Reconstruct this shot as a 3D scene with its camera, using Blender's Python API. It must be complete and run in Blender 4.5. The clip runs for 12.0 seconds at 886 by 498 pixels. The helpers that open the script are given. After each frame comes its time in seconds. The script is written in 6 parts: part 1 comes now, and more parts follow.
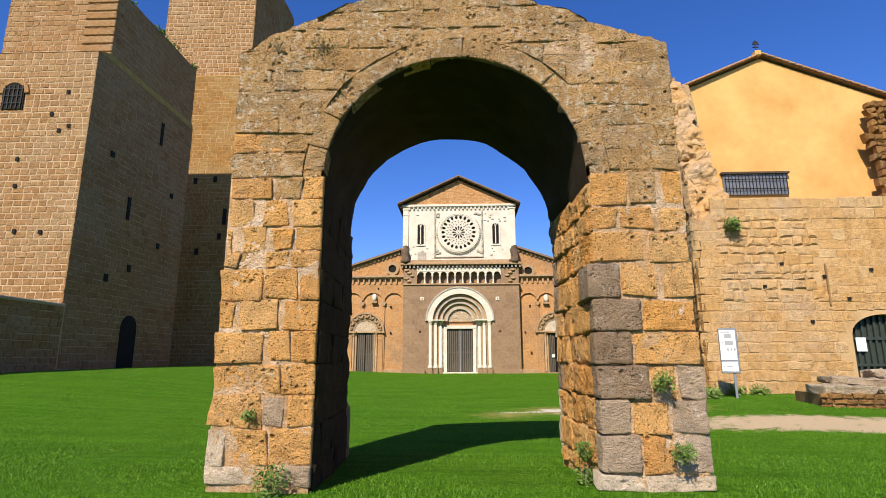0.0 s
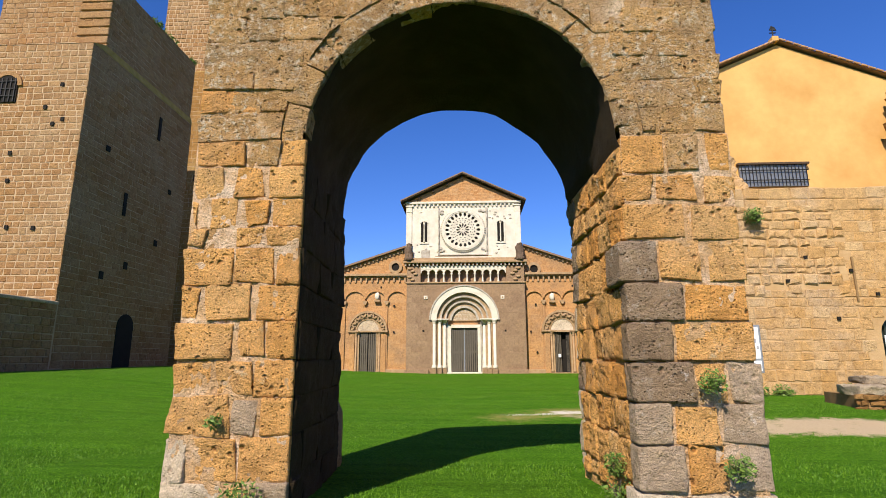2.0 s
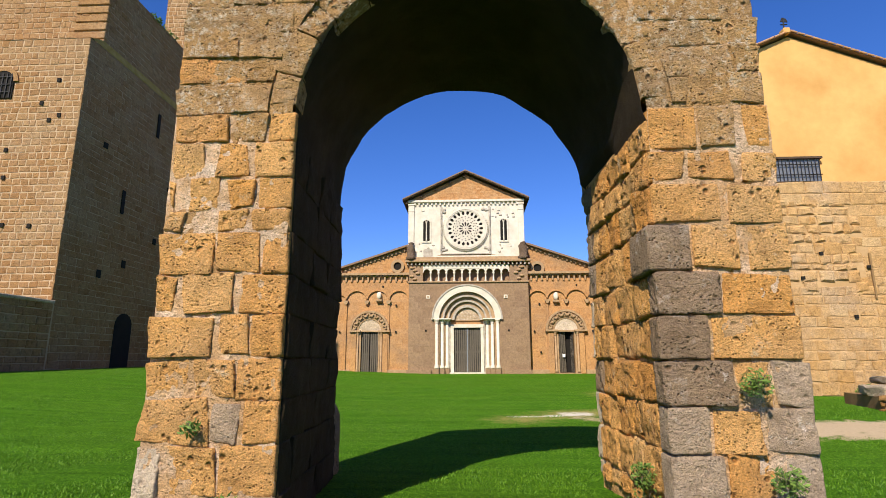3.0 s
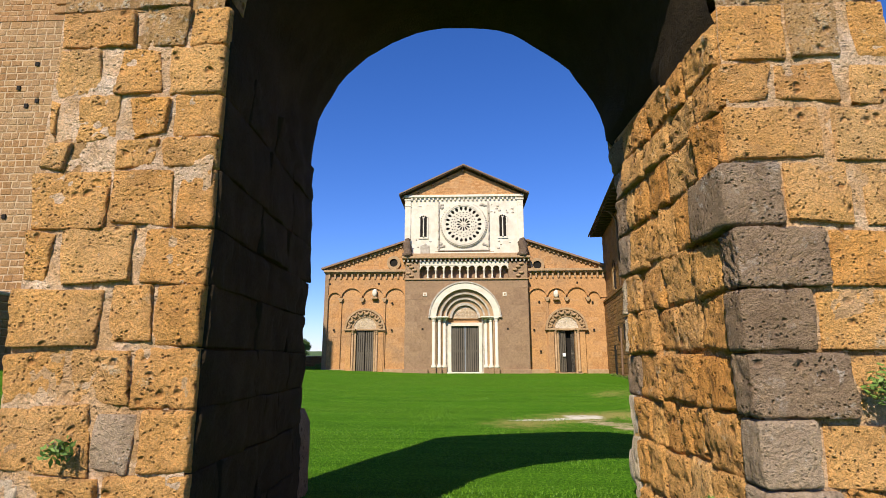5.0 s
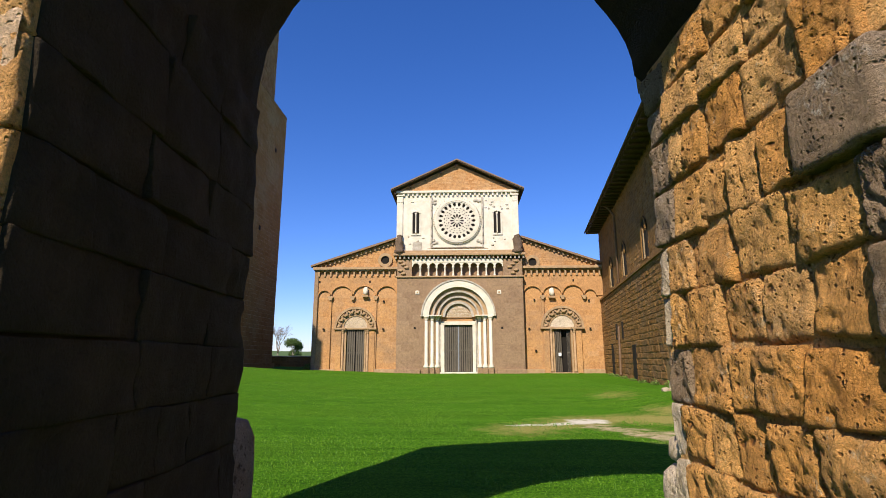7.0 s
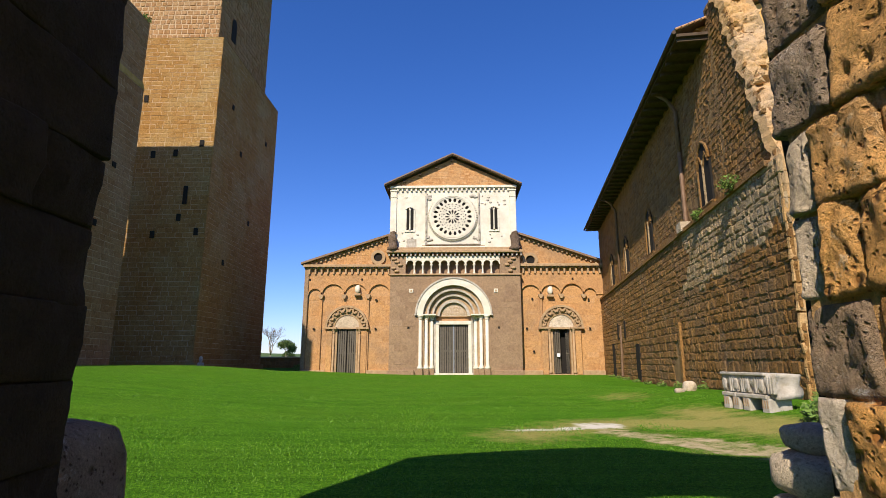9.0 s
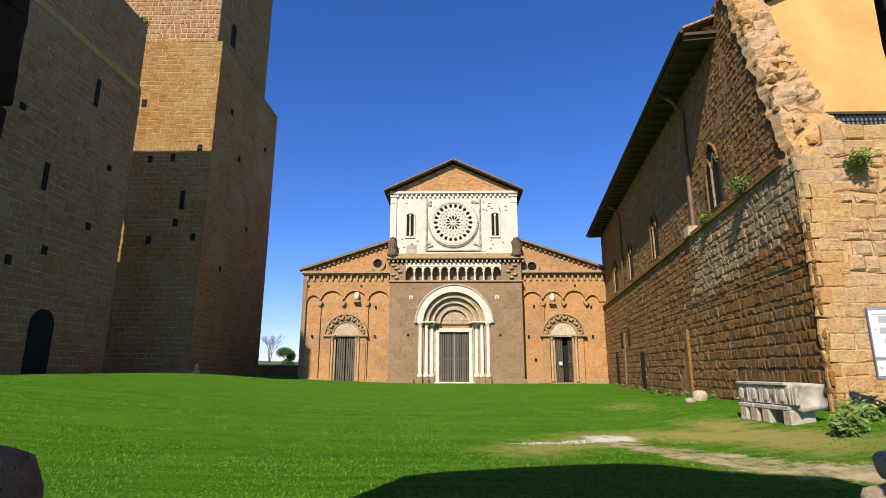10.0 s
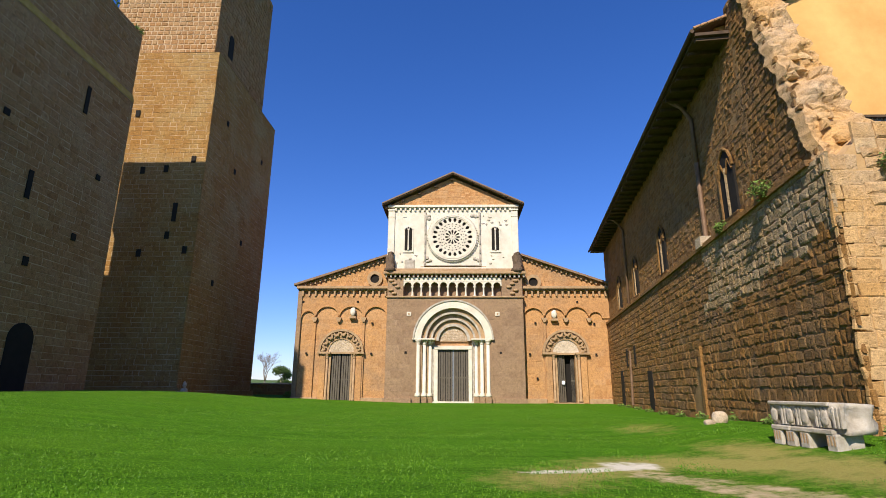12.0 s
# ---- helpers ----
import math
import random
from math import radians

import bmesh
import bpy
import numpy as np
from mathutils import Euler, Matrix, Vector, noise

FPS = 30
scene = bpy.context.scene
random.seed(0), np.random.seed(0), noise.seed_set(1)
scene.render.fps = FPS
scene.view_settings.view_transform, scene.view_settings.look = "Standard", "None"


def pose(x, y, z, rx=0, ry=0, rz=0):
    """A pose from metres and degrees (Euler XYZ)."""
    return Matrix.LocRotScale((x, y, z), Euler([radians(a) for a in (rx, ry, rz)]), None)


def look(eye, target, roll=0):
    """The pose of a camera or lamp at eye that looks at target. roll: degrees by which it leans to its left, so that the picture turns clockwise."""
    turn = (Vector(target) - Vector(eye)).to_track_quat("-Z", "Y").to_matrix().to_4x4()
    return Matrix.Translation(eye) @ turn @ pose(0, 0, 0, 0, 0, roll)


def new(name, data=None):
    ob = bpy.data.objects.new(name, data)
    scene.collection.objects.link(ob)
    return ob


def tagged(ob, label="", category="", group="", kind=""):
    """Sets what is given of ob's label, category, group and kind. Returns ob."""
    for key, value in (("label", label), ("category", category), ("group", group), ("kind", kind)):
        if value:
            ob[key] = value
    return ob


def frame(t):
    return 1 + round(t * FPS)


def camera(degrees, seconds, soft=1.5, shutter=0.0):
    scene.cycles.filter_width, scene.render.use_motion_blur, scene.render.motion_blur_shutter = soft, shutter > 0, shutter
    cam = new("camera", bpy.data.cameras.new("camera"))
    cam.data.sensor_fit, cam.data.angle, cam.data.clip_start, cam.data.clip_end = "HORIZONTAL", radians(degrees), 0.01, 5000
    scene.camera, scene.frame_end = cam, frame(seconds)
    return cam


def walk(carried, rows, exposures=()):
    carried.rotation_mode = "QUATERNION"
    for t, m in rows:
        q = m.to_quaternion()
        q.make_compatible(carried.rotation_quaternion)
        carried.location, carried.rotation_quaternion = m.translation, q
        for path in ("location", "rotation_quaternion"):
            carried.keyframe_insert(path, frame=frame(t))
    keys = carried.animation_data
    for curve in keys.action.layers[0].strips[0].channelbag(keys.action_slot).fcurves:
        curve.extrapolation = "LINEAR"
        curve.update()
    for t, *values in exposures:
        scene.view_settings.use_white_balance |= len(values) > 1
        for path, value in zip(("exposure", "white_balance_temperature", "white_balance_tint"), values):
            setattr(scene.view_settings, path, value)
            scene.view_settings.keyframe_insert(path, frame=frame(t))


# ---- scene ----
cam = camera(80.0, 12.0, soft=0.9)

PATH = [
    (0, (0.205, 0.451, 1.202), (0.128, 2.408, 1.609), -0.1),
    (0.5, (0.196, 0.678, 1.187), (0.118, 2.635, 1.594), -0.1),
    (1, (0.178, 0.881, 1.177), (0.098, 2.837, 1.584), -0.1),
    (1.5, (0.162, 1.083, 1.165), (0.08, 3.039, 1.573), -0.0),
    (2, (0.173, 1.31, 1.163), (0.081, 3.266, 1.571), -0.1),
    (2.5, (0.148, 1.516, 1.135), (0.051, 3.471, 1.544), -0.1),
    (3, (0.117, 1.805, 1.148), (0.017, 3.76, 1.557), -0.1),
    (3.2, (0.109, 1.901, 1.153), (0.011, 3.856, 1.56), 0.0),
    (5, (0.094, 2.996, 1.105), (0.002, 4.952, 1.513), 0.0),
    (5.5, (0.107, 3.25, 1.09), (0.021, 5.206, 1.498), 0.0),
    (6, (0.126, 3.504, 1.1), (0.042, 5.46, 1.508), -0.1),
    (6.5, (0.132, 3.805, 1.095), (0.055, 5.761, 1.504), -0.1),
    (7, (0.125, 4.14, 1.082), (0.056, 6.096, 1.49), -0.1),
    (8.8, (0.159, 5.467, 0.937), (0.102, 7.422, 1.355), -0.1),
    (9, (0.156, 5.625, 0.938), (0.102, 7.58, 1.356), -0.0),
    (9.5, (0.149, 5.913, 0.955), (0.095, 7.866, 1.383), 0.0),
    (10, (0.129, 6.179, 0.938), (0.074, 8.128, 1.385), 0.1),
    (10.5, (0.122, 6.444, 0.924), (0.068, 8.386, 1.4), 0.1),
    (11, (0.131, 6.731, 0.92), (0.076, 8.665, 1.425), 0.2),
    (11.5, (0.123, 6.978, 0.897), (0.069, 8.91, 1.409), 0.3),
    (12, (0.103, 7.21, 0.899), (0.052, 9.142, 1.414), 0.3),
]
walk(cam, [(t, look(e, a, r)) for t, e, a, r in PATH])

# ---- light ----
SUN = Vector((0.36, 0.96, -0.90)).normalized()
world = bpy.data.worlds.new("world")
scene.world = world
world.use_nodes = True
sky = world.node_tree.nodes.new("ShaderNodeTexSky")
sky.sky_type = "NISHITA"
sky.sun_disc = False
sky.sun_elevation = radians(41.3)
sky.sun_rotation = math.atan2(-SUN.x, -SUN.y)
sky.altitude = 200
sky.air_density, sky.dust_density, sky.ozone_density = 1.0, 0.2, 3.0
back = world.node_tree.nodes["Background"]
vivid = world.node_tree.nodes.new("ShaderNodeHueSaturation")
vivid.inputs["Saturation"].default_value = 1.25
world.node_tree.links.new(sky.outputs[0], vivid.inputs["Color"])
tint = world.node_tree.nodes.new("ShaderNodeMix")
tint.data_type, tint.blend_type = "RGBA", "MULTIPLY"
tint.inputs[0].default_value = 1.0
tint.inputs[7].default_value = (0.86, 0.88, 1.3, 1)
world.node_tree.links.new(vivid.outputs[0], tint.inputs[6])
world.node_tree.links.new(tint.outputs[2], back.inputs[0])
back.inputs[1].default_value = 0.095
sun = new("sun", bpy.data.lights.new("sun", "SUN"))
sun.data.energy, sun.data.angle, sun.data.color = 5.0, radians(0.53), (1.0, 0.91, 0.78)
sun.matrix_world = look((-20, -60, 60), Vector((-20, -60, 60)) + SUN)
scene.view_settings.exposure = 0.5

# ---- materials ----
def nodes(name, rough=0.9):
    m = bpy.data.materials.new(name)
    m.use_nodes = True
    t = m.node_tree
    p = t.nodes["Principled BSDF"]
    p.inputs["Roughness"].default_value = rough
    p.inputs["Specular IOR Level"].default_value = 0.25
    return m, t, p


def add(t, kind, **kw):
    n = t.nodes.new("ShaderNode" + kind)
    for k, v in kw.items():
        n.inputs[k.replace("_", " ")].default_value = v
    return n


def ramp(t, fac, stops):
    n = t.nodes.new("ShaderNodeValToRGB")
    el = n.color_ramp.elements
    while len(el) < len(stops):
        el.new(0.5)
    for e, (pos, col) in zip(el, stops):
        e.position = pos
        e.color = (*col, 1) if len(col) == 3 else col
    t.links.new(fac, n.inputs[0])
    return n.outputs[0]


def mix(t, fac, a, b, mode="MIX"):
    n = t.nodes.new("ShaderNodeMix")
    n.data_type, n.blend_type = "RGBA", mode
    for sock, v in ((n.inputs[0], fac), (n.inputs[6], a), (n.inputs[7], b)):
        if isinstance(v, (int, float)):
            sock.default_value = v
        elif isinstance(v, tuple):
            sock.default_value = (*v, 1)
        else:
            t.links.new(v, sock)
    return n.outputs[2]


def noise_tex(t, coord, scale, detail=5, rough=0.6):
    n = add(t, "TexNoise", Scale=scale, Detail=detail, Roughness=rough)
    t.links.new(coord, n.inputs["Vector"])
    return n.outputs["Fac"]


def stone_mat(name, cols, rnd=0.35, pits=1.0, pit_scale=21, bump=0.6, stain=(0.5, 0.45, 0.38), stain_amt=0.5, blotch=0.9, grain=40, lichen=None):
    """Weathered stone: block-to-block tints, blotches, stains, pits and grain."""
    m, t, p = nodes(name, 0.93)
    tc = t.nodes.new("ShaderNodeTexCoord").outputs["Object"]
    su = t.nodes.new("ShaderNodeMath")
    su.operation = "ADD"
    t.links.new(t.nodes.new("ShaderNodeNewGeometry").outputs["Random Per Island"], su.inputs[0])
    t.links.new(t.nodes.new("ShaderNodeObjectInfo").outputs["Random"], su.inputs[1])
    fr = t.nodes.new("ShaderNodeMath")
    fr.operation = "FRACT"
    t.links.new(su.outputs[0], fr.inputs[0])
    r = fr.outputs[0]
    base = ramp(t, r, [(i / max(1, len(cols) - 1), c) for i, c in enumerate(cols)])
    big = noise_tex(t, tc, blotch, 6, 0.65)
    col = mix(t, ramp(t, big, [(0.46, (0, 0, 0)), (0.68, (stain_amt,) * 3)]), base, stain)
    med = noise_tex(t, tc, 5.0, 6, 0.7)
    col = mix(t, 0.75, col, ramp(t, med, [(0.25, (0.55, 0.5, 0.45)), (0.5, (1, 1, 1)), (0.78, (1.35, 1.3, 1.2))]), "MULTIPLY")
    if lichen:
        patch = noise_tex(t, tc, lichen[1], 9, 0.78)
        zone = noise_tex(t, tc, 1.1, 3, 0.6)
        sp = mix(t, 1.0, ramp(t, patch, [(lichen[2], (0, 0, 0)), (lichen[2] + 0.09, (1, 1, 1))]), ramp(t, zone, [(0.4, (0.15, 0.15, 0.15)), (0.6, (0.9, 0.9, 0.9))]), "MULTIPLY")
        col = mix(t, sp, col, lichen[0])
    warp = add(t, "TexNoise", Scale=pit_scale * 0.7, Detail=3.0)
    t.links.new(tc, warp.inputs["Vector"])
    wv = t.nodes.new("ShaderNodeVectorMath")
    wv.operation = "MULTIPLY_ADD"
    t.links.new(warp.outputs["Color"], wv.inputs[0])
    wv.inputs[1].default_value = (0.7 / pit_scale,) * 3
    t.links.new(tc, wv.inputs[2])
    holes = []
    for k, (sc, lo, hi) in enumerate(((0.55, 0.47, 0.56), (1.7, 0.36, 0.5))):
        vor = add(t, "TexVoronoi", Scale=pit_scale * sc)
        t.links.new(wv.outputs[0], vor.inputs["Vector"])
        gate = noise_tex(t, tc, pit_scale * sc * 0.3 + k, 3, 0.6)
        pit = t.nodes.new("ShaderNodeMath")
        pit.operation = "ADD"
        t.links.new(vor.outputs["Distance"], pit.inputs[0])
        t.links.new(ramp(t, gate, [(lo, (0.5, 0.5, 0.5)), (hi, (0, 0, 0))]), pit.inputs[1])
        holes.append(ramp(t, pit.outputs[0], [(0.12, (0, 0, 0)), (0.33, (1, 1, 1))]))
    hole = mix(t, 1.0, holes[0], holes[1], "MULTIPLY")
    # pit hollows darkened in the colour: their dirt and their inner shade
    col = mix(t, pits, col, mix(t, hole, (0.34, 0.28, 0.22), (1, 1, 1)), "MULTIPLY")
    fine = noise_tex(t, tc, grain, 6, 0.75)
    speck = noise_tex(t, tc, grain * 1.7, 8, 0.85)
    col = mix(t, 0.85, col, ramp(t, speck, [(0.34, (0.5, 0.46, 0.42)), (0.5, (1, 1, 1)), (0.68, (1.45, 1.42, 1.36))]), "MULTIPLY")
    t.links.new(col, p.inputs["Base Color"])
    lump = noise_tex(t, tc, grain * 0.3, 4, 0.6)
    h = mix(t, 0.5, mix(t, 0.5, med, lump), fine)
    h = mix(t, min(1.0, 0.9 * pits), h, hole, "MULTIPLY")
    b = add(t, "Bump", Strength=min(1.0, bump * 1.1), Distance=0.12)
    t.links.new(h, b.inputs["Height"])
    t.links.new(b.outputs[0], p.inputs["Normal"])
    return m


def plain_mat(name, a, b, scale=3.0, rough=0.8, bump=0.2, metallic=0.0, bscale=None):
    m, t, p = nodes(name, rough)
    p.inputs["Metallic"].default_value = metallic
    tc = t.nodes.new("ShaderNodeTexCoord").outputs["Object"]
    n = noise_tex(t, tc, scale, 8, 0.65)
    t.links.new(ramp(t, n, [(0.3, a), (0.7, b)]), p.inputs["Base Color"])
    bb = add(t, "Bump", Strength=bump, Distance=0.03)
    t.links.new(noise_tex(t, tc, bscale or scale * 8, 6, 0.7), bb.inputs["Height"])
    t.links.new(bb.outputs[0], p.inputs["Normal"])
    return m


TUFF = stone_mat("tuff", [(0.798, 0.390, 0.104), (0.830, 0.447, 0.146), (0.735, 0.333, 0.078), (0.840, 0.478, 0.177), (0.777, 0.364, 0.088)], stain=(0.55, 0.36, 0.19), stain_amt=0.5, bump=0.95, lichen=((0.72, 0.58, 0.38), 6.0, 0.58))
TUFF_HIGH = stone_mat("tuff_lichen", [(0.564, 0.330, 0.126), (0.612, 0.366, 0.150), (0.516, 0.294, 0.108), (0.600, 0.360, 0.156)], stain=(0.29, 0.205, 0.12), stain_amt=0.75, bump=0.95, blotch=1.4, lichen=((0.72, 0.61, 0.45), 16.0, 0.505))
BASALT = stone_mat("basalt", [(0.34, 0.225, 0.132), (0.40, 0.275, 0.17), (0.36, 0.24, 0.142)], stain=(0.45, 0.36, 0.28), stain_amt=0.45, lichen=((0.74, 0.66, 0.56), 6.0, 0.56), pits=0.95, pit_scale=19, bump=1.0)
PALE = stone_mat("pale_stone", [(0.58, 0.46, 0.32), (0.50, 0.39, 0.27), (0.64, 0.53, 0.40)], stain=(0.36, 0.28, 0.19), stain_amt=0.5, pits=0.5, bump=0.6)
MORTAR = stone_mat("mortar", [(0.42, 0.245, 0.10), (0.42, 0.245, 0.10)], stain=(0.68, 0.51, 0.35), stain_amt=0.9, pits=0.5, bump=0.7, blotch=1.7)
MORTAR_PALE = stone_mat("lime_mortar", [(0.64, 0.39, 0.19), (0.64, 0.39, 0.19)], stain=(0.84, 0.65, 0.48), stain_amt=0.9, pits=0.5, bump=0.8, blotch=2.6)
BASALT_WORN = stone_mat("worn_basalt", [(0.44, 0.315, 0.20), (0.50, 0.365, 0.245)], stain=(0.58, 0.46, 0.35), stain_amt=0.5, pits=0.4, pit_scale=24, bump=0.8, lichen=((0.82, 0.72, 0.60), 7.0, 0.57))
# stained brown render and patina, with the shade under the arch in the colour
SHADE_LINING = stone_mat("shade_lining", [(0.028, 0.0175, 0.0065), (0.028, 0.0175, 0.0065)], stain=(0.058, 0.037, 0.017), stain_amt=0.6, pits=0.25, bump=0.5, blotch=1.3)
TOWER = stone_mat("tower_stone", [(0.293, 0.155, 0.061), (0.324, 0.181, 0.079), (0.261, 0.132, 0.048), (0.337, 0.200, 0.089), (0.287, 0.146, 0.051)], stain=(0.34, 0.235, 0.13), stain_amt=0.6, pits=0.35, pit_scale=7, bump=0.6, blotch=0.35, grain=14)
TOWER_GOLD = stone_mat("tower_tuff", [(0.289, 0.145, 0.037), (0.316, 0.175, 0.052), (0.263, 0.130, 0.031), (0.328, 0.181, 0.057)], stain=(0.34, 0.25, 0.11), stain_amt=0.7, pits=0.35, pit_scale=7, bump=0.6, blotch=0.3, grain=14)
TOWER_BED = plain_mat("tower_mortar", (0.38, 0.26, 0.145), (0.50, 0.35, 0.21), 0.8, 0.95, 0.5)
LICHEN = plain_mat("lichen_ledge", (0.30, 0.19, 0.03), (0.46, 0.30, 0.09), 2.2, 0.95, 0.5)
RUBBLE = stone_mat("rubble", [(0.224, 0.110, 0.028), (0.289, 0.149, 0.045), (0.173, 0.083, 0.023), (0.268, 0.146, 0.050), (0.202, 0.100, 0.024)], stain=(0.17, 0.11, 0.06), stain_amt=0.75, pits=0.5, pit_scale=8, bump=0.8, blotch=0.5, grain=16)
RUBBLE_PALE = stone_mat("rubble_pale", [(0.364, 0.240, 0.114), (0.406, 0.284, 0.155), (0.315, 0.204, 0.092), (0.422, 0.305, 0.169)], stain=(0.30, 0.24, 0.16), stain_amt=0.6, pits=0.6, pit_scale=8, bump=0.9, blotch=0.6, grain=16)
RUBBLE_BED = plain_mat("rubble_mortar", (0.19, 0.11, 0.045), (0.30, 0.185, 0.08), 1.5, 0.95, 0.8)
FRONT = stone_mat("front_stone", [(0.478, 0.282, 0.110), (0.515, 0.320, 0.139), (0.442, 0.249, 0.086), (0.524, 0.348, 0.168)], stain=(0.42, 0.31, 0.20), stain_amt=0.85, pits=0.4, pit_scale=8, bump=0.6, blotch=0.5, grain=18)
FACADE = stone_mat("facade_ashlar", [(0.44, 0.235, 0.095), (0.48, 0.26, 0.105), (0.40, 0.205, 0.08), (0.47, 0.265, 0.12)], stain=(0.30, 0.185, 0.10), stain_amt=0.85, pits=0.2, pit_scale=6, bump=0.35, blotch=0.4, grain=12)
PEPERINO = stone_mat("peperino_ashlar", [(0.26, 0.17, 0.10), (0.28, 0.185, 0.11), (0.235, 0.15, 0.09), (0.30, 0.20, 0.12)], stain=(0.34, 0.22, 0.12), stain_amt=0.5, pits=0.2, pit_scale=6, bump=0.3, blotch=0.5, grain=12)
BRICK = stone_mat("gable_brick", [(0.44, 0.22, 0.085), (0.50, 0.27, 0.11), (0.38, 0.18, 0.065), (0.52, 0.30, 0.14)], stain=(0.4, 0.28, 0.15), stain_amt=0.4, pits=0.1, bump=0.3, blotch=0.6, grain=12)
MARBLE = plain_mat("marble", (0.52, 0.46, 0.35), (0.70, 0.63, 0.51), 1.6, 0.6, 0.25, bscale=18)
# darker marble for worn pieces, and as painted shade on the inner portal orders
MARBLE_DARK = plain_mat("worn_shaded_marble", (0.26, 0.22, 0.165), (0.52, 0.46, 0.375), 4.0, 0.8, 0.6, bscale=22)
CARVED = plain_mat("carved_stone", (0.28, 0.175, 0.09), (0.45, 0.30, 0.165), 4.0, 0.9, 0.6)
STUCCO = plain_mat("ochre_stucco", (0.52, 0.275, 0.08), (0.70, 0.41, 0.14), 0.55, 0.9, 0.15, bscale=10)
WOOD = plain_mat("door_wood", (0.085, 0.07, 0.05), (0.13, 0.108, 0.08), 8.0, 0.6, 0.4)
IRON = plain_mat("dark_iron", (0.02, 0.02, 0.02), (0.05, 0.045, 0.04), 12.0, 0.55, 0.3, metallic=0.5)
GREEN_IRON = plain_mat("green_iron", (0.035, 0.045, 0.035), (0.06, 0.07, 0.055), 8.0, 0.5, 0.2, metallic=0.3)
# near-black colour standing for the shade inside openings and between planks
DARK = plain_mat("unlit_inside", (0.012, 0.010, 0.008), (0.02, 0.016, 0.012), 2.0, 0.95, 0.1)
TILE = plain_mat("roof_tile", (0.17, 0.105, 0.062), (0.30, 0.20, 0.13), 5.0, 0.9, 0.6)
EAVE_WOOD = plain_mat("eave_timber", (0.06, 0.038, 0.022), (0.10, 0.066, 0.042), 6.0, 0.85, 0.5)
WHITE = plain_mat("white_panel", (0.72, 0.72, 0.70), (0.80, 0.80, 0.78), 3.0, 0.4, 0.02)
INK = plain_mat("printed_grey", (0.28, 0.28, 0.28), (0.36, 0.35, 0.34), 3.0, 0.5, 0.02)
STEEL = plain_mat("grey_steel", (0.22, 0.23, 0.24), (0.30, 0.31, 0.32), 6.0, 0.45, 0.1, metallic=0.6)
BARK = plain_mat("bark", (0.16, 0.12, 0.09), (0.28, 0.22, 0.17), 12.0, 0.95, 0.7)
ROCK = stone_mat("rock", [(0.408, 0.306, 0.191), (0.459, 0.357, 0.238), (0.365, 0.272, 0.170)], stain=(0.60, 0.50, 0.36), stain_amt=0.4, pits=0.5, bump=0.8)
TERRA = plain_mat("terracotta", (0.42, 0.22, 0.10), (0.55, 0.33, 0.18), 5.0, 0.9, 0.4)
DARKSTONE = stone_mat("dark_carving", [(0.13, 0.088, 0.058), (0.15, 0.10, 0.066)], stain=(0.22, 0.16, 0.11), pits=0.5, bump=0.8)
FRONT_BED = plain_mat("front_mortar", (0.40, 0.24, 0.10), (0.54, 0.36, 0.18), 1.2, 0.95, 0.7)
COPPER = plain_mat("copper_pipe", (0.14, 0.08, 0.045), (0.22, 0.135, 0.08), 4.0, 0.6, 0.2, metallic=0.2)


def leaf_mat(name, a, b):
    m, t, p = nodes(name, 0.6)
    r = t.nodes.new("ShaderNodeNewGeometry").outputs["Random Per Island"]
    t.links.new(ramp(t, r, [(0.0, a), (1.0, b)]), p.inputs["Base Color"])
    p.inputs["Subsurface Weight"].default_value = 0.0
    return m


LEAF = leaf_mat("weed_leaf", (0.06, 0.115, 0.015), (0.17, 0.25, 0.045))
TREE_LEAF = leaf_mat("tree_leaf", (0.04, 0.075, 0.015), (0.11, 0.15, 0.04))
BLADE = leaf_mat("grass_blade", (0.05, 0.135, 0.004), (0.115, 0.235, 0.009))
STRAW = leaf_mat("dry_grass", (0.24, 0.19, 0.06), (0.36, 0.28, 0.11))


